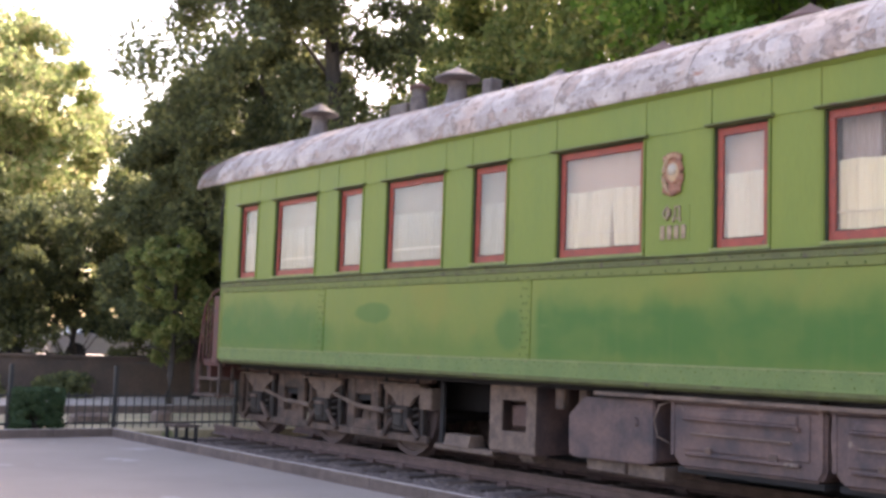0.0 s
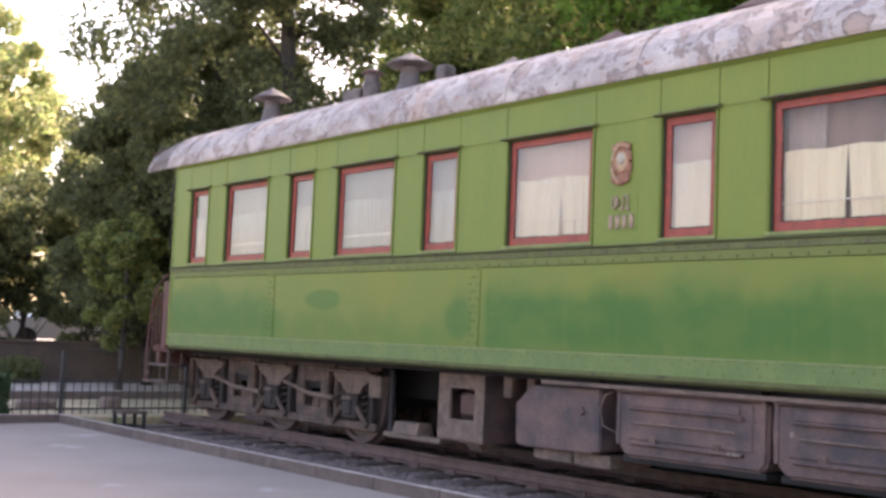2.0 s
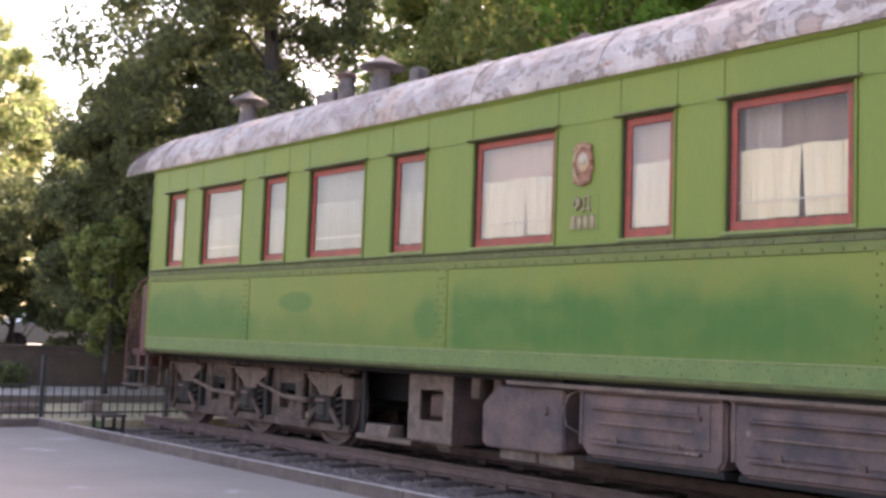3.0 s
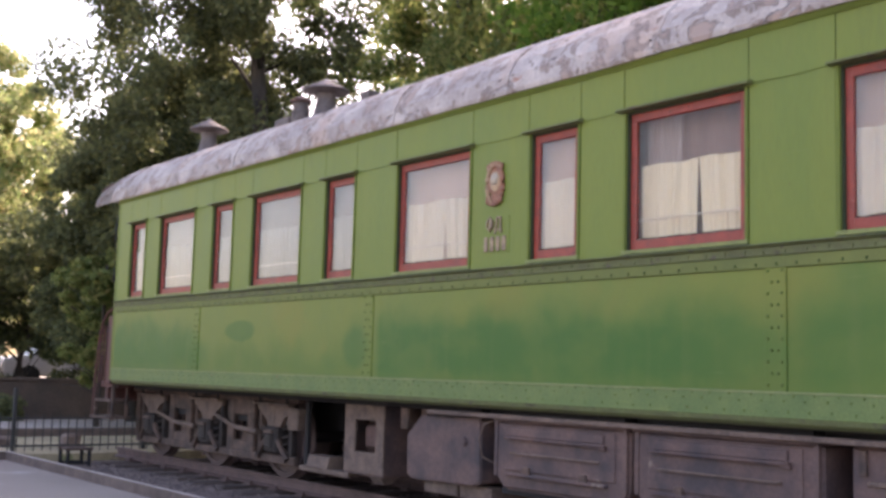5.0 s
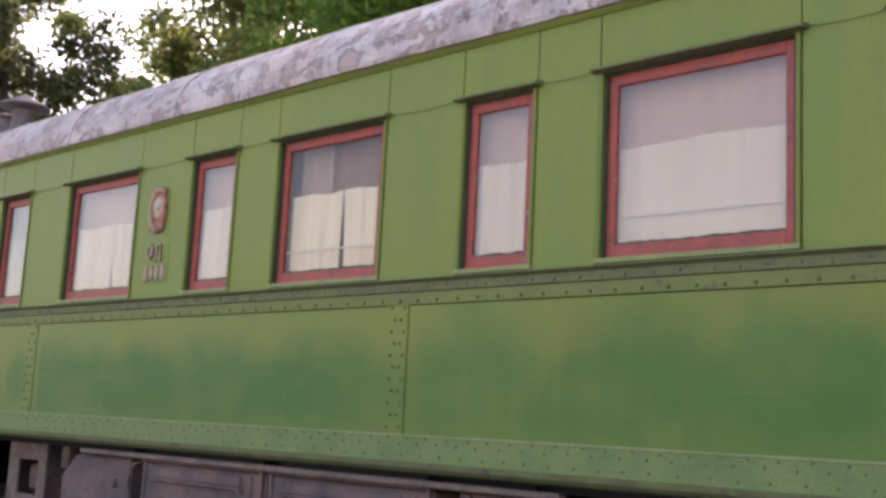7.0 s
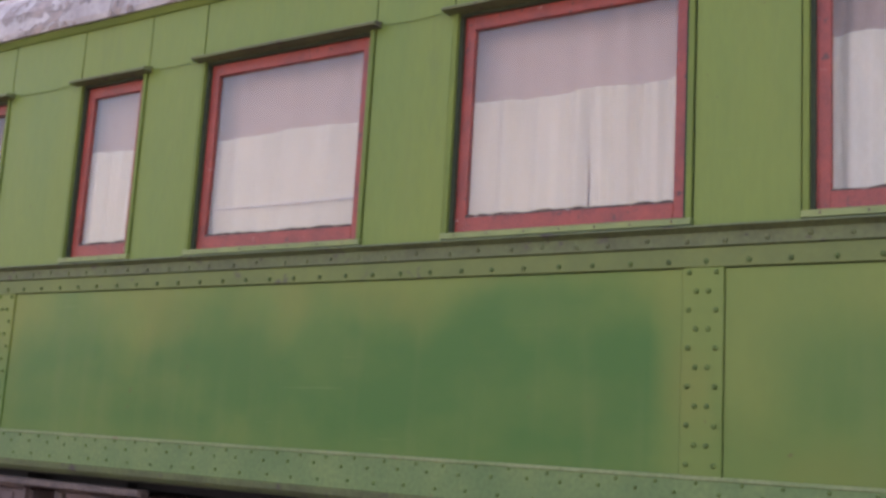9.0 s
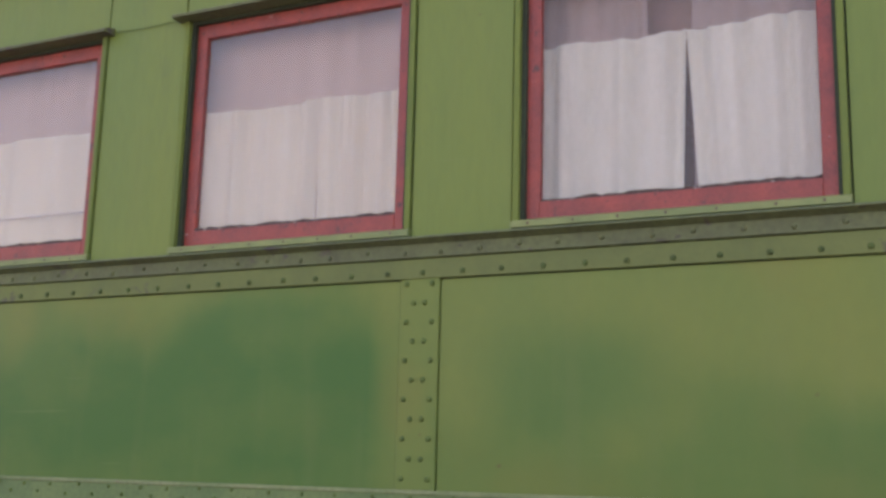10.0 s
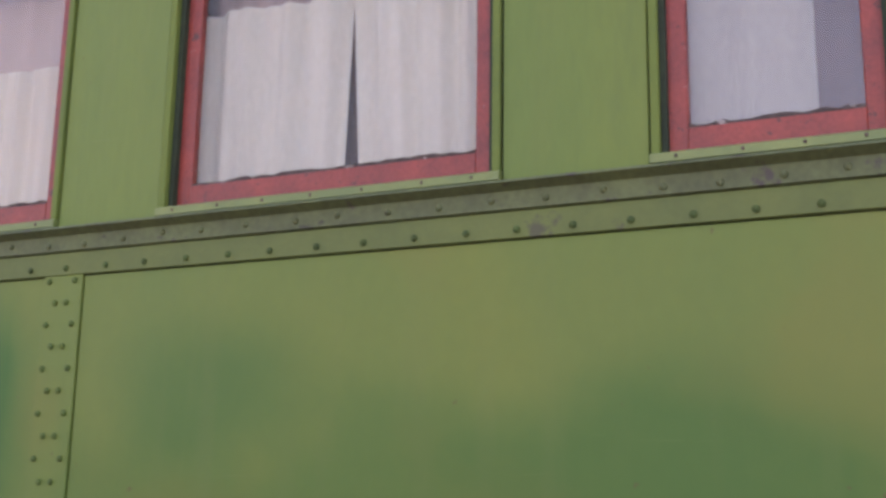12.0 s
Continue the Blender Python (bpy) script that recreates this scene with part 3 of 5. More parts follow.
def window(a, b, kind):
    w = b - a
    wi = empty("window", (SX, (a + b) / 2, SILL_Z), "", "")
    wi.parent = carriage
    wi.matrix_parent_inverse = Matrix.Translation((-CX, -4, -RAIL))
    inv = Matrix.Translation((-SX, -(a + b) / 2, -SILL_Z))

    def wp(name, bm, m, label="", smooth=False):
        o = part(name, bm, m, wi, label, smooth)
        o.matrix_parent_inverse = inv
        return o
    T = 0.031
    hi, lo = max(a, b), min(a, b)
    for n0, n1 in ((hi - T, hi), (lo, lo + T)):
        wp("trim", boxes((SX - 0.012, SX + 0.012, n0 + 0.003, n1 - 0.003, SILL_Z - 0.03, HOOD - 0.004), bevel=0.003), TRIM)
        wp("jamb", boxes((SX + 0.008, SX + 0.095, n0 + 0.004, n1 - 0.001 if n1 == hi else n1, SILL_Z - 0.02, HOOD - 0.01)), TRIM)
    hood = bmesh.new()
    extrude_y(hood, [(SX + 0.012, HOOD + 0.036), (SX - 0.055, HOOD + 0.02), (SX - 0.068, HOOD + 0.012), (SX - 0.066, HOOD), (SX + 0.012, HOOD - 0.004)], lo - 0.035, hi + 0.035)
    wp("hood", hood, BELT, "dark green drip hood")
    wp("sill", extrude_y(bmesh.new(), [(SX + 0.08, SILL_Z + 0.004), (SX - 0.01, SILL_Z), (SX - 0.022, SILL_Z - 0.006), (SX - 0.022, SILL_Z - 0.03), (SX + 0.08, SILL_Z - 0.03)], lo + 0.001, hi - 0.001), SILL, "light green sill")
    count = 7 if hi - lo > 0.9 else 4
    for i in range(count):
        o = new("screw", SCREW)
        o.parent, o.matrix_parent_inverse = wi, inv
        o.location = (SX - 0.022, lo + (hi - lo) * (i + 0.5) / count + random.uniform(-0.02, 0.02), SILL_Z - 0.016)
    bz = SILL_Z + 0.004
    fr = bmesh.new()
    x0, x1 = SX + 0.036, SX + 0.07
    S = 0.068
    box(fr, x0, x1, hi - T - S, hi - T, bz, HOOD - 0.005, bevel=0.004)
    box(fr, x0, x1, lo + T, lo + T + S, bz, HOOD - 0.005, bevel=0.004)
    box(fr, x0 - 0.002, x1, lo + T + S - 0.004, hi - T - S + 0.004, bz, bz + 0.074, bevel=0.004)
    box(fr, x0 - 0.002, x1, lo + T + S - 0.004, hi - T - S + 0.004, HOOD - 0.085, HOOD - 0.005, bevel=0.004)
    wp("sash_frame", fr, SASH, "chipped red-painted wooden sash")
    # worn putty along the lower edge
    rng = random.Random(int(hi * 100))
    pt = bmesh.new()
    n = max(4, int((hi - lo) / 0.032))
    rows_ = []
    for i in range(n + 1):
        y = lo + T + S + (hi - lo - 2 * T - 2 * S) * i / n
        h = rng.uniform(0.003, 0.014)
        rows_.append([pt.verts.new((x0 + dx, y, z)) for dx, z in ((0.0, bz + 0.072), (0.002, bz + 0.075 + h), (0.013, bz + 0.076 + h), (0.014, bz + 0.072))])
    for r0, r1 in zip(rows_, rows_[1:]):
        for i in range(3):
            pt.faces.new((r0[i], r0[i + 1], r1[i + 1], r1[i]))
    wp("putty", pt, PUTTY, "crumbling dark putty line")
    pane = wp("pane", boxes((SX + 0.054, SX + 0.058, lo + T + S - 0.01, hi - T - S + 0.01, bz + 0.066, HOOD - 0.08)), GLASS if kind else CLEAR)
    pane.visible_shadow = False
    return wi


def fold_sheet(bm, x, lo, hi, z0, z1, rng, depth=0.026, waves=14, top_sag=0.0, slant_lo=0.0, slant_hi=0.0):
    """Hanging cloth with folds; its upper edge sags a little, and its lower corners can be drawn aside."""
    nx, nz = max(24, int((hi - lo) * 90)), 8
    ph = [rng.uniform(0, 6.28) for _ in range(4)]
    grid = []
    for j in range(nz + 1):
        v = j / nz
        row = []
        for i in range(nx + 1):
            u = i / nx
            l, h = lo + slant_lo * (1 - v), hi + slant_hi * (1 - v)
            y = l + (h - l) * u
            f = math.sin(u * waves * 2.1 + ph[0] + 0.6 * math.sin(u * 9 + ph[1])) * 0.6 + math.sin(u * waves * 4.3 + ph[2]) * 0.4
            z = z0 + (z1 - z0) * v + (top_sag * math.sin(u * 7 + ph[3]) + top_sag * 0.5 * f if j == nz else 0)
            row.append(bm.verts.new((x + depth * f * (0.6 + 0.4 * v), y, z)))
        grid.append(row)
    for j in range(nz):
        for i in range(nx):
            bm.faces.new((grid[j][i], grid[j][i + 1], grid[j + 1][i + 1], grid[j + 1][i]))
    return bm


def curtain(a, b, kind, k):
    lo, hi = min(a, b) + 0.06, max(a, b) - (0.06 if k != 7 else 0.09)
    rng = random.Random(40 + k)
    x = SX + (0.1 if kind else 0.13)
    z0, z1 = 2.26, 2.97 if k == 11 else 2.9 - 0.02 * (k > 8)
    th = empty("cafe_curtain", (x, (lo + hi) / 2, z0), "cream cloth half-curtain hanging inside the carriage window", "curtain", "half-curtains in the windows")
    inv = Matrix.Translation((-x, -(lo + hi) / 2, -z0))
    wide = hi - lo > 0.8
    # the five far windows take the cloth greyed for reflected sky
    cloth = PALE if k == 11 else CREAM_REFLECT if k < 5 else CURTAIN
    if cloth is not CURTAIN:
        th["label"] = "%s cloth half-curtain hanging inside the carriage window" % ("white" if k == 11 else "reflection-greyed cream")
    if kind == 2:
        bm = fold_sheet(bmesh.new(), x, lo + 0.16, hi, z0 + 0.03, 3.3, rng, waves=3, depth=0.006)
        o = part("cloth", bm, VEIL, th, smooth=True)
        o.matrix_parent_inverse = inv
        th["label"] = "long plain greyish-white curtain drawn most of the way across"
    elif wide:
        mid = lo + (hi - lo) * (0.42 if kind else 0.47)
        gap = 0.0 if k in (1, 3, 9) else 0.06 if k == 5 else 0.012 if k == 10 else 0.04
        sheets = ((lo, mid - 0.002, 0, -gap), (mid + 0.002, hi, gap * 0.5, 0)) if gap else ((lo, hi, 0, 0),)
        for l, h, sl, sh in sheets:
            o = part("cloth", fold_sheet(bmesh.new(), x, l, h, z0, z1, rng, waves=10, top_sag=0.008, slant_lo=sl, slant_hi=sh), cloth, th, smooth=True)
            o.matrix_parent_inverse = inv
    else:
        o = part("cloth", fold_sheet(bmesh.new(), x, lo, hi, z0, z1, rng, waves=7, top_sag=0.004), cloth, th, smooth=True)
        o.matrix_parent_inverse = inv
    if kind != 2:
        o = part("rod", cyl(bmesh.new(), (x + 0.035, lo - 0.01, z1 - 0.02), (x + 0.035, hi + 0.01, z1 - 0.02), 0.005), RODM, th)
        o.matrix_parent_inverse = inv
    if kind == 1 or kind == 2:
        bl = empty("window_blind", (x + 0.06, (lo + hi) / 2, z0), "dull brown cloth blind drawn down behind the long curtain" if kind == 2 else "cloth blind, greyed as by reflected sky, drawn down behind the half-curtain" if k < 5 else "mauve-grey cloth blind drawn down behind the half-curtain", "blind", "blinds behind the curtains")
        o = part("cloth", fold_sheet(bmesh.new(), x + 0.06, lo - 0.05, hi + 0.05, z0 - 0.05, 3.42, rng, waves=5, depth=0.004), BLIND_REFLECT if k < 5 else DRAPE if kind == 2 else BLIND, bl, smooth=True)
        o.matrix_parent_inverse = Matrix.Translation((-x - 0.06, -(lo + hi) / 2, -z0))
    if kind == 0:
        bl = empty("side_drape", (x + 0.08, hi, z0), "faded mauve drapes gathered at both sides of the window" if k == 11 else "mauve drape gathered beside a dull brown inner cloth", "curtain")
        spans = [(hi - 0.42, hi + 0.02, 0.08, MAUVE), (lo - 0.02, lo + 0.52, 0.08, MAUVE)] if k == 11 else [(hi - 0.3, hi + 0.02, 0.08, MAUVE)]
        spans.append((lo - 0.04, hi - 0.2, 0.12, DRAPE))
        for l, h, d, m in spans:
            o = part("cloth", fold_sheet(bmesh.new(), x + d, l, h, z0, 3.4, rng, waves=8, depth=0.015 if m is MAUVE else 0.006), m, bl, smooth=True)
            o.matrix_parent_inverse = Matrix.Translation((-x - 0.08, -hi, -z0))
    if wide and k in (1, 3, 5, 7, 9):
        rail = empty("window_rail", (SX + 0.079, (lo + hi) / 2, 2.476), "thin white guard bar across the inside of the window", "guard rail", "guard bars in the windows")
        o = part("bar", cyl(bmesh.new(), (SX + 0.079, lo - 0.02, 2.476), (SX + 0.079, hi + 0.02, 2.476), 0.007, seg=8), RODM, rail)
        o.matrix_parent_inverse = Matrix.Translation((-SX - 0.079, -(lo + hi) / 2, -2.476))


for k, (a, b, kind) in enumerate(WINDOWS):
    window(a, b, kind)
    curtain(a, b, kind, k)

# roof
prof = [(SX - 0.055, EAVE - 0.015), (SX - 0.06, EAVE + 0.02), (SX - 0.035, 3.87), (SX + 0.04, 4.01), (SX + 0.16, 4.13), (SX + 0.36, 4.25), (SX + 0.62, 4.345), (SX + 0.95, 4.42), (SX + 1.25, 4.46), (CX, 4.475)]
prof = prof + [(2 * CX - x, z) for x, z in reversed(prof[:-1])]
bm = extrude_y(bmesh.new(), prof + [(2 * CX - SX, EAVE - 0.01), (SX, EAVE - 0.01)], Y0 - 0.7, 16.0, steps=170, wobble=0.008)
cpart("roof", bm, ROOF, label="grey roof sheeting with flaking paint", smooth=False)
# drooping hood of the roof over the end platform
rings = []
bm = bmesh.new()
for s in range(9):
    u = s / 8
    y = 16.002 + 0.74 * u
    drop = 0.16 * u * u
    rings.append([bm.verts.new((x + (0.03 * u if x < CX else -0.03 * u), y, z - drop * (z - EAVE) / 0.75)) for x, z in prof])
for r0, r1 in zip(rings, rings[1:]):
    for i in range(len(prof) - 1):
        bm.faces.new((r0[i], r0[i + 1], r1[i + 1], r1[i]))
bmesh.ops.solidify(bm, geom=bm.faces[:], thickness=0.03)
bmesh.ops.recalc_face_normals(bm, faces=bm.faces)
cpart("roof_hood", bm, ROOF)
y = Y0 + 1.3
while y < 15.5:
    seam = bmesh.new()
    extrude_y(seam, [(x - 0.006 if x < CX else x + 0.006, z + 0.006) for x, z in prof], y, y + 0.025, closed=False)
    bmesh.ops.solidify(seam, geom=seam.faces[:], thickness=0.008)
    cpart("roof_seam", seam, ROOF)
    y += 1.72
cpart("roof_rim", tube(bmesh.new(), [(SX + 0.06, 16.72, 3.96), (SX + 0.2, 16.74, 4.08), (SX + 0.6, 16.74, 4.22), (CX, 16.74, 4.32)], [0.02] * 4), RUSTVENT)


def roof_vent(x, y, top, r, m, label=""):
    base = 4.25 + 0.14 * (1 - abs(x - CX) / 1.5) - 0.05
    h = top - base
    v = cpart("roof_ventilator", lathe(bmesh.new(), (x, y, base), [(r * 1.0, 0), (r * 0.72, h * 0.2), (r * 0.56, h * 0.5), (r * 0.62, h * 0.64)]), m, label=label, smooth=False)
    cap = part("cap", lathe(bmesh.new(), (x, y, base), [(r * 0.66, h * 0.64), (r * 1.45, h * 0.7), (r * 1.42, h * 0.735), (r * 0.5, h * 0.92), (r * 0.12, h), (0.01, h * 1.03)]), m, v)
    return v


for x, y, top, r, m in ((8.5, 14.25, 4.80, 0.19, VENT), (8.5, 11.06, 4.77, 0.2, VENT), (9.9, 10.7, 4.93, 0.2, VENT), (9.9, 8.98, 4.96, 0.22, RUSTVENT), (9.9, 7.02, 4.96, 0.24, RUSTVENT)):
    roof_vent(x, y, top, r, m)
st = cpart("stove_pipe", lathe(bmesh.new(), (8.95, 12.45, 4.3), [(0.12, 0), (0.12, 0.38), (0.1, 0.4), (0.1, 0.5)]), VENT)
part("cap", lathe(bmesh.new(), (8.95, 12.45, 4.3), [(0.14, 0.5), (0.15, 0.53), (0.03, 0.59)]), RUSTVENT, st)
st = cpart("roof_box", boxes((8.9, 9.15, 12.68, 13.08, 4.3, 4.66), bevel=0.02), VENT)
st = cpart("roof_box", boxes((9.3, 9.5, 11.36, 11.56, 4.4, 4.85), bevel=0.02), VENT)

# carriage emblem, letters and number bars
EY = 7.055
em = cpart("emblem", lathe(bmesh.new(), (0, 0, 0), [(0.1, 0), (0.105, 0.01), (0.09, 0.016), (0.08, 0.012)], seg=28), COPPER, label="oval gilt and copper relief emblem")
em.matrix_parent_inverse = Matrix.Translation((-CX, -4, -RAIL)) @ Matrix.Translation((SX - 0.002, EY, 2.97)) @ Euler((0, radians(-90), 0)).to_matrix().to_4x4() @ Matrix.Diagonal((1.25, 1, 1, 1))


def epart(name, bm, m):
    o = part(name, bm, m, carriage)
    o.matrix_parent_inverse = Matrix.Translation((-CX, -4, -RAIL))
    return o


for s in (1, -1):
    arc = [radians(-82 + i * 9) for i in range(19)]
    epart("wreath", tube(bmesh.new(), [(SX - 0.012, EY + s * 0.106 * math.cos(a), 2.935 + 0.165 * math.sin(a)) for a in arc],
                         [0.018 + 0.012 * (i % 2) * (1 - i / 24) for i in range(19)], seg=7), GILT if s > 0 else COPPER)
bm = bmesh.new()
bmesh.ops.create_uvsphere(bm, u_segments=16, v_segments=10, radius=0.052, matrix=Matrix.Translation((SX - 0.018, EY, 2.98)) @ Matrix.Diagonal((0.4, 1, 1, 1)))
epart("globe", bm, GLOBE)
bm = bmesh.new()
for i in range(5):
    d = i - 2
    box(bm, SX - 0.03, SX - 0.004, EY + d * 0.042 - 0.023, EY + d * 0.042 + 0.023, 3.082 - d * d * 0.006, 3.138 - d * d * 0.006, bevel=0.006)
epart("banner", bm, COPPER)
for i in range(5):
    d = i - 2
    epart("banner_bar", boxes((SX - 0.034, SX - 0.028, EY + d * 0.04 - 0.011, EY + d * 0.04 + 0.011, 3.097 - d * d * 0.006, 3.122 - d * d * 0.006), bevel=0.002), GILT)
epart("ray_disc", lathe(bmesh.new(), (0, 0, 0), [(0.075, 0), (0.07, 0.012), (0.05, 0.016)], seg=24), GILT).matrix_parent_inverse = Matrix.Translation((-CX, -4, -RAIL)) @ Matrix.Translation((SX - 0.004, EY, 2.96)) @ Euler((0, radians(-90), 0)).to_matrix().to_4x4() @ Matrix.Diagonal((1.3, 1, 1, 1))
epart("base_plaque", boxes((SX - 0.016, SX + 0.001, EY - 0.1, EY + 0.1, 2.765, 2.85), bevel=0.01), COPPER)
bm = bmesh.new()
for i in range(6):
    box(bm, SX - 0.03, SX - 0.006, EY - 0.102 + i * 0.035, EY - 0.066 + i * 0.035, 2.77 - 0.03 * math.sin(i / 5 * math.pi), 2.825 - 0.03 * math.sin(i / 5 * math.pi), bevel=0.006)
epart("ribbon", bm, COPPER)
epart("number_plate", boxes((SX - 0.004, SX + 0.002, 6.86, 7.225, 2.325, 2.65), bevel=0.001), GREEN)
tx = bpy.data.curves.new("letters", 'FONT')
tx.body, tx.size, tx.extrude, tx.bevel_depth, tx.align_x = "\u0424\u0414", 0.165, 0.006, 0.0005, 'CENTER'
tmp = new("letters_curve", tx)
me = bpy.data.meshes.new_from_object(tmp.evaluated_get(bpy.context.evaluated_depsgraph_get()))
bpy.data.objects.remove(tmp)
me.materials.clear()
me.materials.append(LETTER)
lt = new("letters", me)
lt.parent = carriage
lt.matrix_parent_inverse = Matrix.Translation((-CX, -4, -RAIL))
lt.matrix_basis = Matrix.Translation((SX - 0.013, 7.055, 2.525)) @ Euler((radians(90), 0, radians(-90))).to_matrix().to_4x4() @ Matrix.Diagonal((0.82, 1, 1, 1))
for i in range(4):
    y = 7.165 - i * 0.08
    epart("number_bar", boxes((SX - 0.016, SX - 0.003, y - 0.027, y + 0.027, 2.345, 2.475), bevel=0.008), LETTER)

# rivets: one mesh for a stretch of each row, single objects on the stretch passed closely
RV = bmesh.new()
bmesh.ops.create_uvsphere(RV, u_segments=8, v_segments=5, radius=0.011, matrix=Matrix.Diagonal((0.85, 1, 1, 1)))
RVM = mesh_of("rivet", RV, RIVET)
RVM.shade_smooth()


RVB = RVM.copy()
RVB.materials[0] = BELT
RVG = RVM.copy()
RVG.materials[0] = RIVETG


def rivets_at(places, single, mesh=RVM, size=0.0115):
    if single:
        for p in places:
            o = new("rivet", mesh)
            o.parent = carriage
            o.location = Vector(p) - Vector((CX, 4, RAIL))
    else:
        bm = bmesh.new()
        for p in places:
            bmesh.ops.create_icosphere(bm, subdivisions=1, radius=size, matrix=Matrix.Translation(p) @ Matrix.Diagonal((0.8, 1, 1, 1)))
        tagged(cpart("riveting", bm, mesh.materials[0]), kind="stuff")


near, far, near_s, far_s, near_b = [], [], [], [], []
y = Y0 + 0.1
while y < Y1 - 0.05:
    jit = random.uniform(-0.006, 0.006)
    (near if -3.6 < y < 5.6 else far).append((SX - 0.012, y + jit, 2.062))
    (near_b if -3.6 < y < 5.6 else far).append((SX - 0.022, y + 0.08 + random.uniform(-0.02, 0.02), 2.147 + random.uniform(-0.007, 0.007)))
    y += 0.1655
for s in SEAMS:
    z = BELT_LOW - 0.02
    k = 0
    while z > LIP + 0.02:
        d = 0.025 if k % 2 else 0.056
        for q in (-d, d):
            (near_s if -1 < s < 5 else far_s).append((SX - 0.01, s + 0.087 + q, z))
        z -= 0.0752
        k += 1
far2 = []
y = Y0 + 0.1
while y < Y1 - 0.05:
    for d, z in ((0.0, 1.198), (0.085, 1.162), (0.05, 1.092)):
        far2.append((SX - 0.012, y + d + random.uniform(-0.012, 0.012), z + random.uniform(-0.005, 0.005)))
    y += 0.166
rivets_at(far, False)
rivets_at(far2, False, RVG, 0.0092)
rivets_at(near, True)
rivets_at(far_s, False)
rivets_at(near_s, True, RVG)
rivets_at(near_b, True, RVB)

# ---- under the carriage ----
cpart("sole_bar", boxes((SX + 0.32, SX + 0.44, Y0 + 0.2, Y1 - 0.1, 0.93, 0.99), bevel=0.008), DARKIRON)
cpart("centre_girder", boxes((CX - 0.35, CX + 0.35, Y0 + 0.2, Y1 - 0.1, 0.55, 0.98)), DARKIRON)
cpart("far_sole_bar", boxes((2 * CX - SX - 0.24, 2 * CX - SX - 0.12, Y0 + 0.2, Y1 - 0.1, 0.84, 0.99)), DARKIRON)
# unseen block and sheet, added to keep far-side light out from below
cpart("far_light_block", boxes((CX + 0.9, CX + 1.35, -2.0, 10.6, 0.05, 0.98)), DARKIRON)
cpart("far_light_screen", boxes((CX + 1.36, CX + 1.4, Y0 + 0.2, Y1 - 0.1, -0.3, 0.98)), DARKIRON)
cpart("truss_rail", boxes((SX + 0.06, SX + 0.14, 2.88, 8.06, 0.905, 0.945), bevel=0.008), TAN)


def uparts(name, loc, label, category, group=""):
    e = empty(name, loc, label, category, group)
    inv = Matrix.Translation(-Vector(loc))

    def add(n, bm, m, lab="", smooth=False):
        o = part(n, bm, m, e, lab, smooth)
        o.matrix_parent_inverse = inv
        return o
    return e, add


def equipment_box(y1, y0, label):
    """A long locker slung under the floor: two-ribbed front, lower rounded edge, straps and latches."""
    x0 = SX + 0.13
    e, add = uparts("underfloor_locker", (x0 + 0.3, (y0 + y1) / 2, 0.3), label, "equipment box", "lockers under the carriage")
    body = bmesh.new()
    line = [(y0, 0.9), (y0, 0.4), (y0 + 0.06, 0.32), (y1 - 0.13, 0.31), (y1 - 0.02, 0.42), (y1 + 0.02, 0.64), (y1, 0.9)]
    fa = [body.verts.new((x0, y, z)) for y, z in line]
    fb = [body.verts.new((x0 + 0.65, y, z)) for y, z in line]
    body.faces.new(fa), body.faces.new(list(reversed(fb)))
    for i in range(len(line)):
        j = (i + 1) % len(line)
        body.faces.new((fa[j], fa[i], fb[i], fb[j]))
    bmesh.ops.recalc_face_normals(body, faces=body.faces)
    bmesh.ops.bevel(body, geom=body.edges[:], offset=0.03, segments=3, affect='EDGES')
    add("body", body, BOXP)
    w = y1 - y0
    add("door", boxes((x0 - 0.014, x0 + 0.006, y0 + 0.14, y1 - 0.16, 0.48, 0.86), bevel=0.006), BOXP)
    add("shelf_panel", boxes((x0 - 0.034, x0 - 0.01, y0 + 0.25, y1 - 0.21, 0.765, 0.842), bevel=0.008), BOXP)
    rim = bmesh.new()
    box(rim, x0 - 0.06, x0 - 0.012, y0 + 0.22, y1 - 0.19, 0.742, 0.766, bevel=0.007)
    box(rim, x0 - 0.055, x0 - 0.012, y0 + 0.215, y0 + 0.28, 0.722, 0.744, bevel=0.006)
    add("rib", rim, BOXP)
    add("top_flange", boxes((x0 - 0.03, x0 + 0.03, y0 + 0.01, y1 - 0.01, 0.885, 0.905), bevel=0.005), BOXP)
    add("bar", boxes((x0 - 0.042, x0 - 0.012, y0 + 0.3, y1 - 0.26, 0.619, 0.634), bevel=0.003), TAN, "pale metal bar")
    lip = bmesh.new()
    box(lip, x0 - 0.042, x0 + 0.03, y0 + 0.22, y1 - 0.2, 0.435, 0.462, bevel=0.006)
    add("lower_rib", lip, BOXP)
    for q in (0.3, 0.72):
        add("latch", boxes((x0 - 0.034, x0, y0 + w * q - 0.04, y0 + w * q + 0.04, 0.43, 0.52), bevel=0.008), IRON)
    for q in (y0 + 0.02, y1 - 0.06):
        add("strap", boxes((x0 - 0.012, x0 + 0.02, q, q + 0.04, 0.42, 0.93), bevel=0.004), BOXP)
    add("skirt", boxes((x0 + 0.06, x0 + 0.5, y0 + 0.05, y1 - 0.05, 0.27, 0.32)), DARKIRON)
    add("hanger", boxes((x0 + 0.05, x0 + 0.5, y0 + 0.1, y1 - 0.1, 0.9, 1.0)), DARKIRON)


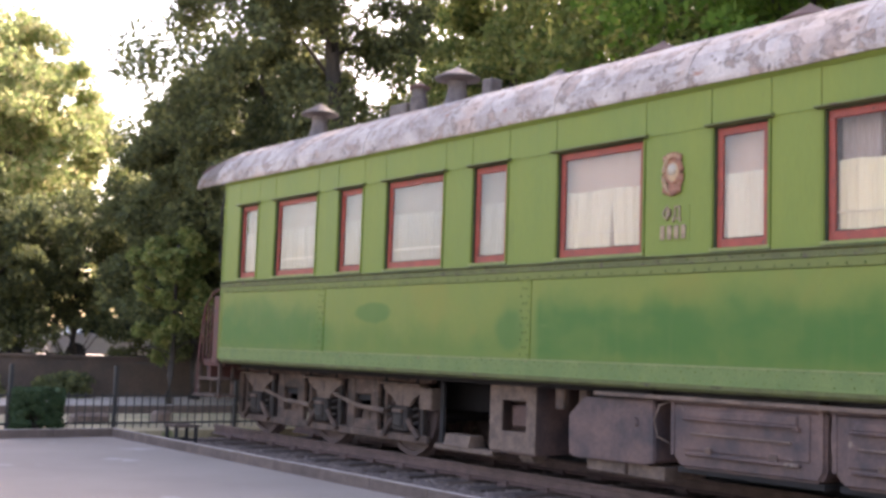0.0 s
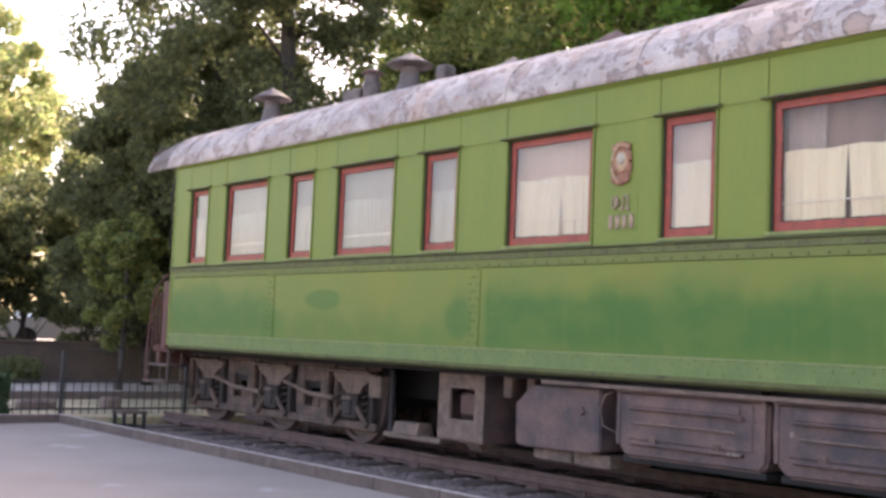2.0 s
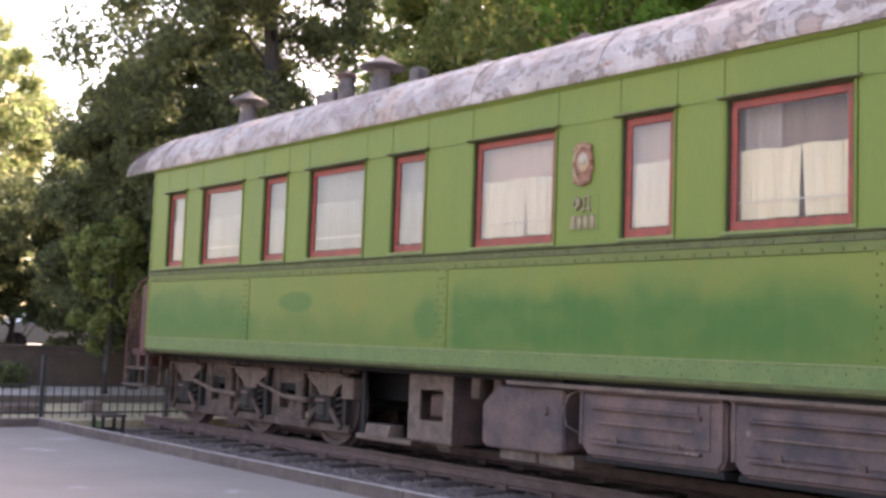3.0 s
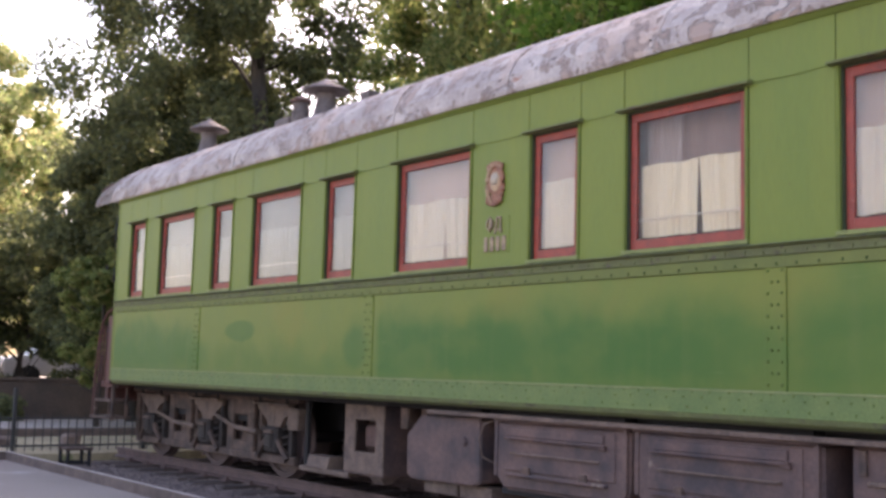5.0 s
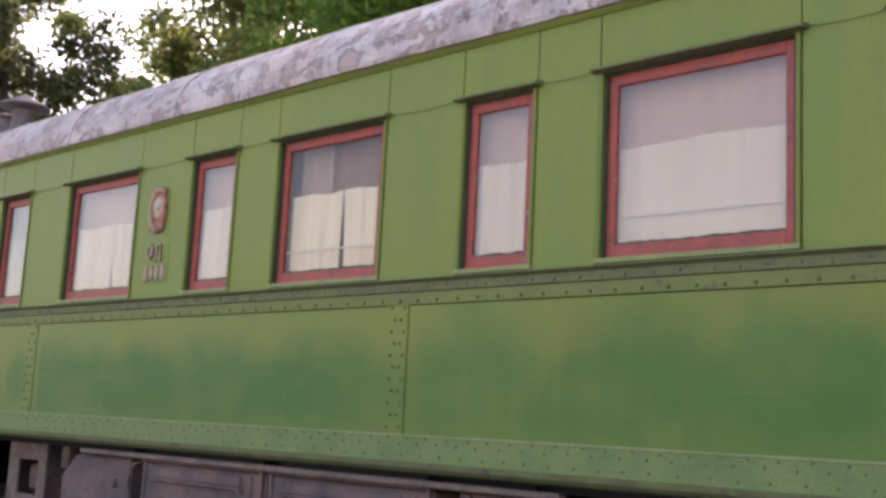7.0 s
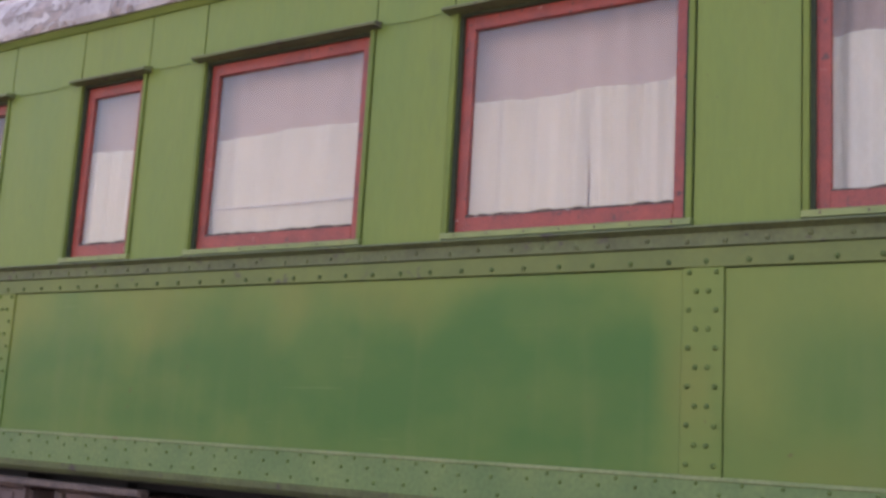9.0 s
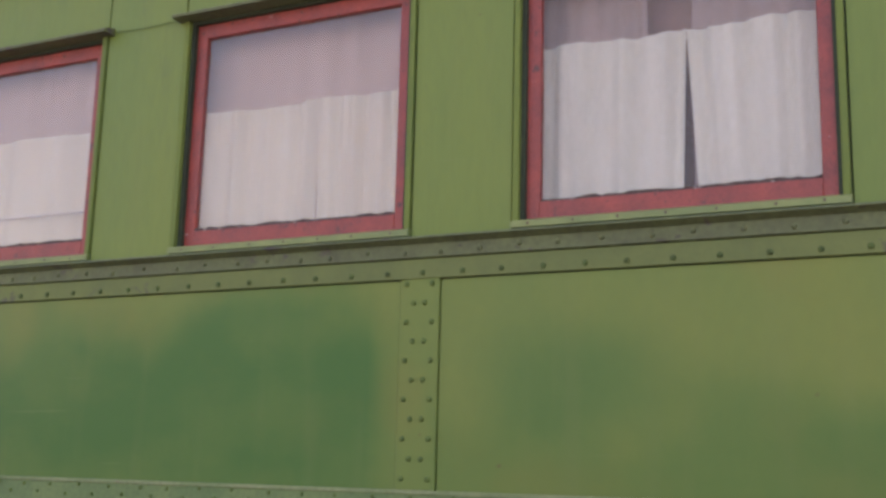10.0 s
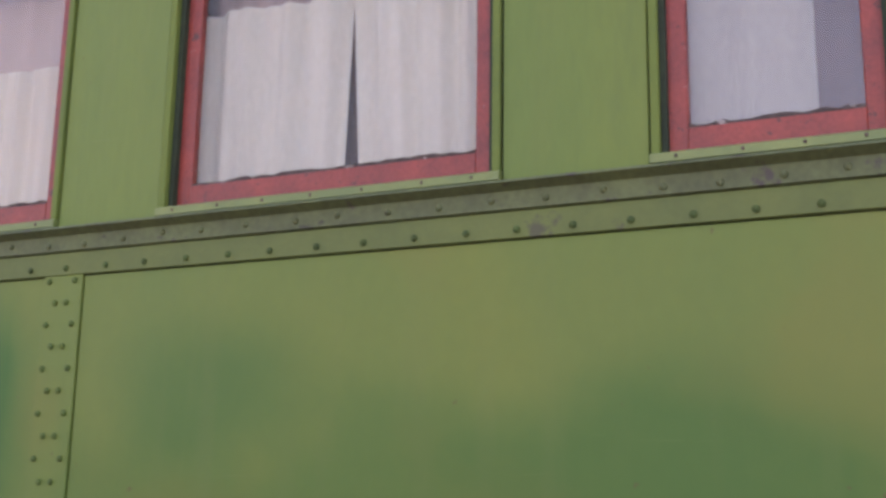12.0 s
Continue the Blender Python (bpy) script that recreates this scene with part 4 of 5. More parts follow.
equipment_box(7.16, 5.57, "faded brown metal locker with ribbed door under the carriage")
equipment_box(5.53, 3.90, "faded brown metal locker with ribbed door under the carriage")
x0 = SX + 0.15
e, add = uparts("small_locker", (x0 + 0.3, 3.39, 0.35), "small brown metal box with two lugs under the carriage", "equipment box")
add("body", boxes((x0, x0 + 0.5, 3.09, 3.71, 0.36, 0.9), bevel=0.02), BOXP)
for q in (3.17, 3.59):
    add("lug", boxes((x0 - 0.03, x0, q, q + 0.05, 0.72, 0.88), bevel=0.006), IRON)
add("ledge", boxes((x0 - 0.02, x0, 3.19, 3.59, 0.66, 0.69), bevel=0.006), TAN)
add("hanger", boxes((x0 + 0.1, x0 + 0.4, 3.19, 3.59, 0.9, 1.0)), DARKIRON)

# tank with a cut corner and a dusty ledge below
x0 = SX + 0.14
e, add = uparts("water_tank", (x0 + 0.35, 7.86, 0.2), "grey-brown metal tank with a cut upper corner under the carriage", "tank")
bm = bmesh.new()
sec = [(8.46, 0.31), (8.47, 0.69), (8.26, 0.88), (7.36, 0.89), (7.34, 0.33), (7.46, 0.29), (8.36, 0.28)]
ra = [bm.verts.new((x0, y, z)) for y, z in sec]
rb = [bm.verts.new((x0 + 0.75, y, z)) for y, z in sec]
bm.faces.new(ra)
bm.faces.new(list(reversed(rb)))
for i in range(len(sec)):
    j = (i + 1) % len(sec)
    bm.faces.new((ra[j], ra[i], rb[i], rb[j]))
bmesh.ops.recalc_face_normals(bm, faces=bm.faces)
bmesh.ops.bevel(bm, geom=bm.edges[:], offset=0.015, segments=2, affect='EDGES')
add("body", bm, BOXP)
add("filler", cyl(bmesh.new(), (x0 + 0.01, 7.58, 0.68), (x0 - 0.025, 7.58, 0.68), 0.045, 0.035, seg=16), BOXP)
add("ledge", boxes((x0 + 0.1, x0 + 0.7, 7.31, 7.76, 0.16, 0.285), (x0 + 0.08, x0 + 0.7, 7.775, 8.28, 0.17, 0.275), bevel=0.008), TAN, "dusty tan lower ledge")
add("hanger", boxes((x0 + 0.1, x0 + 0.7, 7.46, 8.16, 0.88, 1.0)), DARKIRON)
e, add = uparts("conduit_loop", (SX + 0.12, 7.26, 0.5), "thin pale cable loop hanging between tank and locker", "cable")
add("cable", tube(bmesh.new(), [(SX + 0.2, 7.18, 0.9), (SX + 0.1, 7.26, 0.85), (SX + 0.09, 7.315, 0.72), (SX + 0.1, 7.28, 0.57), (SX + 0.2, 7.19, 0.5), (SX + 0.3, 7.16, 0.6)], [0.009] * 6), TAN)

# square housing with a framed opening
x0 = SX + 0.36
e, add = uparts("generator_housing", (x0 + 0.35, 9.55, 0.2), "grey metal housing with a framed square opening under the carriage", "housing")
add("casing", boxes((x0 + 0.02, x0 + 0.8, 9.18, 9.19 + 0.02, 0.22, 0.98), (x0 + 0.02, x0 + 0.8, 9.9, 9.92, 0.22, 0.98), (x0 + 0.3, x0 + 0.8, 9.19, 9.92, 0.22, 0.98), (x0 + 0.02, x0 + 0.8, 9.19, 9.92, 0.2, 0.24)), BOXP)
add("face_frame", boxes((x0, x0 + 0.03, 9.18, 9.33, 0.22, 0.98), (x0, x0 + 0.03, 9.72, 9.92, 0.22, 0.98), (x0, x0 + 0.03, 9.33, 9.72, 0.77, 0.98), (x0, x0 + 0.03, 9.33, 9.72, 0.22, 0.44), bevel=0.004), TAN, "dusty paler face frame")
add("inner_plate", boxes((x0 + 0.09, x0 + 0.3, 9.39, 9.67, 0.47, 0.72), bevel=0.03), RUSTVENT)
add("foot", extrude_y(bmesh.new(), [(x0 + 0.05, 0.2), (x0 + 0.1, 0.12), (x0 + 0.2, 0.12), (x0 + 0.3, 0.2)], 9.29, 9.49), TAN)
add("bracket", boxes((x0 - 0.02, x0 + 0.06, 8.74, 8.87, 0.72, 0.98), bevel=0.01), IRON)
add("bracket", boxes((x0 + 0.0, x0 + 0.06, 8.44, 8.55, 0.8, 0.98), bevel=0.01), IRON)
e, add = uparts("spring_beam", (8.4, 10.52, 0.15), "dusty low beam beside the bogie", "beam")
add("beam", boxes((8.3, 8.45, 9.97, 11.02, 0.13, 0.19), bevel=0.01), TAN)
add("block", extrude_y(bmesh.new(), [(8.28, 0.19), (8.32, 0.32), (8.5, 0.32), (8.54, 0.19)], 10.37, 10.82), TAN)
add("hanger", boxes((8.36, 8.4, 10.94, 11, 0.15, 0.9)), DARKIRON)


# three-axle bogies
def bogie(yc):
    axles = (yc - 1.84, yc, yc + 1.84)
    e, add = uparts("bogie", (CX, yc, RAIL), "three-axle bogie of dusty brown cast iron on the rails", "bogie", "bogies of the carriage")
    for side in (-1, 1):
        X = lambda d: CX + side * d
        def bx(bm, d0, d1, ya, yb, za, zb, bevel=0.012):
            return box(bm, min(X(d0), X(d1)), max(X(d0), X(d1)), ya, yb, za, zb, bevel)
        fr = bmesh.new()
        bx(fr, 0.92, 1.0, yc - 2.45, yc + 2.55, 0.88, 0.97)
        add("top_beam", fr, IRON)
        fr = bmesh.new()
        bx(fr, 0.9, 0.98, yc - 2.35, yc + 2.4, 0.14, 0.24)
        add("lower_beam", fr, IRON)
        for ay in axles:
            for q in (-0.42, 0.34):
                bm = bmesh.new()
                bx(bm, 0.88, 0.97, ay + q + 0.015, ay + q + 0.07, 0.14, 0.86)
                add("pedestal", bm, IRON if q > 0 else AXLE)
            bm = bmesh.new()
            bx(bm, 0.84, 1.04, ay - 0.15, ay + 0.15, 0.26, 0.58, 0.03)
            bx(bm, 1.03, 1.075, ay - 0.09, ay + 0.09, 0.32, 0.5, 0.02)
            ab = add("axle_box", bm, AXLE)
            bm = bmesh.new()
            bx(bm, 1.035, 1.085, ay - 0.1, ay + 0.1, 0.5, 0.545, 0.01)
            o = part("lid", bm, TAN, ab)
            # forked spring hanger: a solid V plate over the axle box
            for s in (-1, 1):
                bm = bmesh.new()
                vv = [(0.004, 0.52), (0.09, 0.52), (0.2, 0.66), (0.42, 0.78), (0.43, 0.84), (0.004, 0.84)]
                f0 = [bm.verts.new((X(0.98), ay + s * p, q)) for p, q in vv]
                f1 = [bm.verts.new((X(0.93), ay + s * p, q)) for p, q in vv]
                bm.faces.new(f0), bm.faces.new(list(reversed(f1)))
                for i in range(6):
                    bm.faces.new((f0[i], f0[(i + 1) % 6], f1[(i + 1) % 6], f1[i]))
                bmesh.ops.recalc_face_normals(bm, faces=bm.faces)
                add("spring_hanger", bm, TAN)
                bm = bmesh.new()
                bx(bm, 0.92, 1.06, min(ay + s * 0.015, ay + s * 0.44), max(ay + s * 0.015, ay + s * 0.44), 0.835, 0.862, 0.006)
                add("spring_seat", bm, TAN)
                add("stay", tube(bmesh.new(), [(X(1.0), ay + s * 0.15, 0.42), (X(1.01), ay + s * 0.24, 0.33), (X(0.99), ay + s * 0.37, 0.2)], [0.04, 0.035, 0.045], seg=6), IRON)
                add("bolt", cyl(bmesh.new(), (X(1.0), ay + s * 0.33, 0.84), (X(1.0), ay + s * 0.33, 0.93), 0.022, seg=8), DARKIRON)
            for s in (-0.27, 0.27):
                bm = bmesh.new()
                pts, n = [], 40
                for i in range(n + 1):
                    a = i / n * 2 * math.pi * 4
                    pts.append((X(0.93) + 0.06 * math.cos(a), ay + s + 0.06 * math.sin(a), 0.24 + 0.36 * i / n))
                tube(bm, pts, [0.015] * len(pts), seg=5)
                add("coil_spring", bm, AXLE)
            bm = bmesh.new()
            bx(bm, 0.9, 1.02, ay - 0.16, ay + 0.16, 0.9, 0.975, 0.02)
            add("pad", bm, DARKIRON)
            # wheel with tyre, flange and plate
            R = 0.5
            bm = bmesh.new()
            lathe(bm, (0, 0, 0), [(R + 0.028, -0.03), (R + 0.028, -0.005), (R, 0.02), (R - 0.004, 0.1), (R - 0.06, 0.1), (R - 0.075, 0.07), (0.14, 0.055), (0.13, 0.12), (0.04, 0.125)], seg=40)
            o = add("wheel", bm, WHEEL)
            o.matrix_basis = Matrix.Translation((X(0.72), ay, RAIL + R)) @ Euler((0, radians(90 * side), 0)).to_matrix().to_4x4()
        for ya, yb, za, zb in ((axles[0] + 0.3, axles[1] - 0.35, 0.5, 0.66), (axles[1] + 0.25, axles[2] - 0.3, 0.47, 0.62)):
            add("brake_rod", tube(bmesh.new(), [(X(1.04), ya, za), (X(1.05), (ya + yb) / 2, za + 0.03), (X(1.04), yb, zb)], [0.035, 0.03, 0.025]), TAN if side < 0 else IRON)
        for ym in (axles[0] + 0.92, axles[1] + 0.92):
            bm = bmesh.new()
            bx(bm, 0.9, 0.97, ym - 0.37, ym - 0.2, 0.16, 0.9)
            bx(bm, 0.9, 0.97, ym + 0.18, ym + 0.35, 0.16, 0.9)
            bx(bm, 0.9, 0.96, ym - 0.21, ym + 0.19, 0.68, 0.9)
            bx(bm, 0.9, 0.96, ym - 0.21, ym + 0.19, 0.13, 0.36)
            add("web_plate", bm, IRON)
            bm = bmesh.new()
            bx(bm, 0.8, 0.9, ym - 0.09, ym + 0.09, 0.15, 0.5, 0.02)
            add("brake_shoe", bm, IRON)
        bm = bmesh.new()
        bx(bm, 0.88, 1.04, yc - 2.5, yc - 2.25, 0.56, 0.82)
        add("end_bracket", bm, TAN if side < 0 else IRON)
        bm = bmesh.new()
        bx(bm, 0.86, 0.96, yc + 2.38, yc + 2.5, 0.2, 0.86)
        add("end_stay", bm, IRON)
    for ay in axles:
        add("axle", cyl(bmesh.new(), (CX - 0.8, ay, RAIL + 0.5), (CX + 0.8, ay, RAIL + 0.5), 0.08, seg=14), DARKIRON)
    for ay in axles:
        # dark sheets behind the axles, put in for the shade of the recess
        add("shade_backing", boxes((CX - 0.7, CX - 0.66, ay - 0.42, ay + 0.42, 0.45, 0.95)), DARKIRON)
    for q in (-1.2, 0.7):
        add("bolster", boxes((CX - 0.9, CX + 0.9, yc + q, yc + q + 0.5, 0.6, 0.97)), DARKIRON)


bogie(13.68)
bogie(-5.9)

# end platform with steps, red end post and handrail
e, add = uparts("end_platform", (8.3, 16.2, 0.5), "rusty red end platform with hanging steps and handrail", "carriage platform")
add("deck", boxes((SX + 0.15, CX + 1.4, 15.86, 16.55, 0.93, 1.03), bevel=0.01), RUSTRED)
add("end_post", boxes((SX + 0.03, SX + 0.13, 15.88, 16.06, 0.98, 2.0), bevel=0.015), RUSTRED)
for q in (16.15, 16.27, 16.39):
    add("gate_bar", boxes((SX + 0.05, SX + 0.07, q, q + 0.02, 1.0, 1.85)), RUSTRED)
add("buffer_beam", boxes((SX + 0.25, CX + 1.3, 16.5, 16.62, 0.72, 1.0), bevel=0.01), RUSTRED)
add("handrail", tube(bmesh.new(), [(SX + 0.03, 15.94, 2.5), (SX + 0.02, 15.95, 3.3), (SX + 0.06, 15.92, 3.6)], [0.014] * 3), BLACKIRON)
add("handrail", tube(bmesh.new(), [(SX + 0.02, 15.86, 2.1), (SX + 0.02, 16.08, 2.04), (SX + 0.03, 16.3, 1.88), (SX + 0.04, 16.42, 1.65), (SX + 0.05, 16.5, 1.3), (SX + 0.05, 16.55, 0.9), (SX + 0.05, 16.57, 0.48)], [0.016] * 7), RUSTRED)
for z, d in ((0.72, 0.0), (0.47, -0.06)):
    add("step", boxes((SX + 0.08 + d, SX + 0.4, 15.88, 16.6, z, z + 0.035), bevel=0.006), IRON)
for y in (15.88, 16.56):
    add("step_hanger", boxes((SX + 0.08, SX + 0.13, y, y + 0.04, 0.45, 0.98), (SX + 0.3, SX + 0.34, y, y + 0.04, 0.45, 0.98), bevel=0.004), IRON)
add("coupling", cyl(bmesh.new(), (CX, 16.6, 0.85), (CX, 17.15, 0.85), 0.1, 0.13, seg=12), DARKIRON)
for q in (-0.88, 0.88):
    add("buffer", cyl(bmesh.new(), (CX + q, 16.6, 0.88), (CX + q, 17, 0.88), 0.08, seg=14), DARKIRON)
    add("buffer_head", cyl(bmesh.new(), (CX + q, 17, 0.88), (CX + q, 17.04, 0.88), 0.22, seg=20), DARKIRON)

e, add = uparts("step_stool", (7.7, 16.4, -0.35), "small dark iron step frame standing by the track", "step stool")
for x in (7.42, 7.74):
    for y in (16.18, 16.5):
        add("leg", boxes((x, x + 0.045, y, y + 0.045, -0.36, 0.0), bevel=0.004), DARKIRON)
for y in (16.18, 16.5):
    add("top_bar", boxes((7.4, 7.81, y, y + 0.045, 0.0, 0.04), bevel=0.004), IRON)
    add("cross_bar", boxes((7.44, 7.76, y + 0.01, y + 0.035, -0.2, -0.17), bevel=0.003), DARKIRON)
add("tread", boxes((7.42, 7.79, 16.23, 16.495, 0.005, 0.03), bevel=0.004), IRON)

# ---- track ----
PLATE = mesh_of("base_plate", boxes((-0.15, 0.15, -0.085, 0.085, -0.012, 0.01), (-0.115, -0.085, -0.05, -0.02, 0.008, 0.045), (0.085, 0.115, 0.02, 0.05, 0.008, 0.045)), RAILM)
for side in (-1, 1):
    xr = CX + side * 0.76
    sec = [(-0.07, -0.15), (0.07, -0.15), (0.07, -0.135), (0.012, -0.115), (0.012, -0.045), (0.036, -0.035), (0.036, -0.003), (0.03, 0), (-0.03, 0), (-0.036, -0.003), (-0.036, -0.035), (-0.012, -0.045), (-0.012, -0.115), (-0.07, -0.135)]
    rail = empty("rail", (xr, 2.7, RAIL - 0.15), "rusty brown steel rail on timber sleepers", "rail", "rails of the track")
    o = part("rail_bar", extrude_y(bmesh.new(), [(xr + x, RAIL + z) for x, z in sec], -12, 17.3), RAILM, rail)
    o.matrix_parent_inverse = Matrix.Translation((-xr, -2.7, 0.15 - RAIL))
    for i in range(44):
        o = new("base_plate", PLATE)
        o.parent, o.location = rail, (0, -11.6 + i * 0.655 - 2.7, -0.008)
SM = mesh_of("sleeper", boxes((-1.32, 1.32, -0.12, 0.12, -0.14, 0.0), bevel=0.014), TIMBER)
for i in range(44):
    s = new("sleeper", SM)
    s.location, s.rotation_euler = (CX + random.uniform(-0.06, 0.06), -11.6 + i * 0.655, RAIL - 0.158 + random.uniform(-0.015, 0.0)), (random.uniform(-0.02, 0.02), 0, random.uniform(-0.03, 0.03))
    tagged(s, "dark weathered timber sleeper bedded in gravel", "sleeper", "sleepers of the track")


# loose stones
def stones(n, x0, x1, y0, y1, seed):
    rs = np.random.RandomState(seed)
    base = np.array([(1, 0, -.3), (-.4, .9, -.3), (-.6, -.8, -.3), (.1, .1, .75), (.6, .6, .2), (-.9, .1, .25)])
    faces = np.array([(0, 4, 3), (4, 1, 3), (1, 5, 3), (5, 2, 3), (2, 0, 3), (0, 1, 4), (1, 2, 5), (0, 2, 1)])
    sz = rs.uniform(0.014, 0.04, n)
    th = rs.uniform(0, 6.28, n)
    c, s = np.cos(th), np.sin(th)
    b = base[None] * sz[:, None, None] * rs.uniform(0.7, 1.3, (n, 6, 3))
    v = np.stack([b[..., 0] * c[:, None] - b[..., 1] * s[:, None], b[..., 0] * s[:, None] + b[..., 1] * c[:, None], b[..., 2]], -1)
    pos = np.stack([rs.uniform(x0, x1, n), rs.uniform(y0, y1, n), np.full(n, -0.257) + rs.uniform(-0.01, 0.01, n)], -1)
    v = (v + pos[:, None]).reshape(-1, 3)
    f = (faces[None] + (np.arange(n) * 6)[:, None, None]).reshape(-1, 3)
    me = bpy.data.meshes.new("ballast_stones")
    me.from_pydata(v.tolist(), [], f.tolist())
    me.materials.append(STONE)
    return tagged(new("ballast_stones", me), "loose grey ballast stones round the sleepers", "ballast", kind="stuff")


stones(30000, 6.93, 8.9, 3.0, 17.15, 3)
stones(5000, 8.9, 10.6, 3.0, 17.0, 4)

# ---- fence, shrubs, wall and street ----
FY = 17.9
fence = empty("fence", (8, FY, -0.13), "low black iron picket fence with square posts", "fence")
inv = Matrix.Translation((-8, -FY, 0.13))
PM = mesh_of("picket", boxes((-0.008, 0.008, -0.008, 0.008, 0, 0.6), bevel=0.002), BLACKIRON)
xs = np.arange(1.0, 24.0, 0.135)
for i, x in enumerate(xs):
    o = new("picket", PM)
    o.parent = fence
    o.location = (x - 8, 0, -0.03)
for x in (1.0, 3.3, 5.5, 7.15, 9.3, 11.5, 13.7, 15.9):
    o = part("post", boxes((x - 0.03, x + 0.03, FY - 0.03, FY + 0.03, -0.2, 0.86), bevel=0.006), BLACKIRON, fence)
    o.matrix_parent_inverse = inv
for z in (-0.06, 0.37):
    o = part("fence_rail", boxes((1.0, 24, FY - 0.012, FY + 0.012, z, z + 0.03), bevel=0.003), BLACKIRON, fence)
    o.matrix_parent_inverse = inv


def leaf_mesh(name, centres, radii, per, size, seed, material):
    """Many small folded leaves scattered in clumps."""
    rs = np.random.RandomState(seed)
    k = len(centres)
    n = k * per
    ci = np.repeat(np.arange(k), per)
    d = rs.normal(size=(n, 3))
    d /= np.linalg.norm(d, axis=1)[:, None]
    r = rs.uniform(0, 1, n) ** 0.45
    pos = centres[ci] + d * (r * radii[ci])[:, None] * np.array([1, 1, 0.75])
    u = rs.normal(size=(n, 3))
    u /= np.linalg.norm(u, axis=1)[:, None]
    w = np.cross(u, rs.normal(size=(n, 3)))
    w /= np.linalg.norm(w, axis=1)[:, None]
    s = size * rs.uniform(0.6, 1.4, n)[:, None]
    v = np.stack([pos - u * s, pos + w * s * 0.5, pos + u * s, pos - w * s * 0.5], 1).reshape(-1, 3)
    f = (np.arange(n) * 4)[:, None] + np.array([0, 1, 2, 3])
    me = bpy.data.meshes.new(name)
    me.from_pydata(v.tolist(), [], f.tolist())
    me.materials.append(material)
    return me


def tree(x, y, h, crown_r, crown_z, seed, material, label, clumps=170, per=95, leaf=0.095, trunk=0.22, lean=(0, 0), off=(0, 0)):
    rs = random.Random(seed)
    e = empty("tree", (x, y, -0.3), label, "tree")
    inv = Matrix.Translation((-x, -y, 0.3))
    bm = bmesh.new()
    top = Vector((x + lean[0], y + lean[1], h * 0.93))
    foot = Vector((x, y, -0.35))
    pts, rad = [], []
    for i in range(9):
        u = i / 8
        pts.append(foot.lerp(top, u) + Vector((rs.uniform(-.1, .1), rs.uniform(-.1, .1), 0)) * h * 0.06 * (u > 0))
        rad.append(trunk * (1.25 if i == 0 else 1) * (1 - 0.85 * u) + 0.02)
    tube(bm, pts, rad, seg=10)
    tips = []
    for i in range(16):
        u = rs.uniform(0.25, 0.9)
        p = foot.lerp(top, u)
        a = rs.uniform(0, 6.28)
        L = crown_r * rs.uniform(0.6, 1.0) * (1.1 - 0.5 * u)
        q = p + Vector((math.cos(a) * L, math.sin(a) * L, L * rs.uniform(0.15, 0.8)))
        m1 = p.lerp(q, 0.5) + Vector((0, 0, L * 0.12))
        tube(bm, [p, m1, q], [trunk * 0.35 * (1.1 - u), trunk * 0.22 * (1.1 - u), 0.015], seg=6)
        tips.append((p, q))
    o = part("trunk", bm, BARK, e, smooth=True)
    o.matrix_parent_inverse = inv
    cs, rr = [], []
    zc, zh = (crown_z + h) / 2, (h - crown_z) / 2
    for i in range(clumps):
        if i % 3 == 0:
            p, q = rs.choice(tips)
            c = p.lerp(q, rs.uniform(0.5, 1.1))
        else:
            a, v = rs.uniform(0, 6.28), rs.uniform(-1, 1)
            rad_ = math.sqrt(max(0.0, 1 - v * v)) * rs.uniform(0.55, 1.08)
            c = Vector((x + off[0] + lean[0] * 0.6 + crown_r * rad_ * math.cos(a), y + off[1] + lean[1] * 0.6 + crown_r * rad_ * math.sin(a), zc + zh * v))
        cs.append(tuple(c))
        rr.append(rs.uniform(0.45, 0.95) * crown_r / 3.2)
    me = leaf_mesh("crown", np.array(cs), np.array(rr), per, leaf, seed, material)
    o = new("crown", me)
    o.parent, o.matrix_parent_inverse = e, inv
    return e


DK, GD, MD, BR, SU = LEAF_DARK, LEAF_SUNGOLD, LEAF_MID, LEAF_BRIGHT, LEAF_SUN
tree(12.55, 19.45, 13.4, 2.8, 3.6, 11, DK, "tall dark-leaved tree with a bare trunk behind the carriage", 185, 450, leaf=0.068, trunk=0.26, lean=(-0.7, 0.5), off=(-0.75, 1.0))
tree(11.78, 24.6, 7.25, 2.2, 1.0, 12, DK, "broad dark tree behind the footpath", 140, 380, leaf=0.07, trunk=0.15)
tree(10.25, 22.6, 3.6, 1.0, 1.2, 51, SU, "small sunlit tree beside the footpath", 60, 260, leaf=0.07, trunk=0.06)
tree(12.6, 23.6, 8.2, 2.6, 1.6, 24, DK, "broad dark tree behind the footpath", 130, 380, leaf=0.07, trunk=0.22)
tree(15.3, 28.0, 9.3, 3.4, 1.5, 13, DK, "dense dark tree behind the wall", 150, 170, trunk=0.3)
tree(10.66, 36.0, 11.1, 2.7, 2.4, 14, GD, "tree with yellow-green leaves, paled as by sunlight, beside the street", 190, 260, leaf=0.1, trunk=0.3)
tree(13.9, 39.0, 9.25, 2.4, 2.6, 25, GD, "tree with yellow-green leaves, paled as by sunlight, beside the street", 120, 260, leaf=0.1, trunk=0.25)
tree(8.42, 34.5, 10.5, 2.7, 2.4, 15, GD, "tree with yellow-green leaves, paled as by sunlight, beside the street", 140, 160, leaf=0.1, trunk=0.3)
tree(8.29, 29.0, 4.8, 1.9, 1.9, 26, DK, "low dark tree behind the wall", 90, 160, leaf=0.085, trunk=0.15)
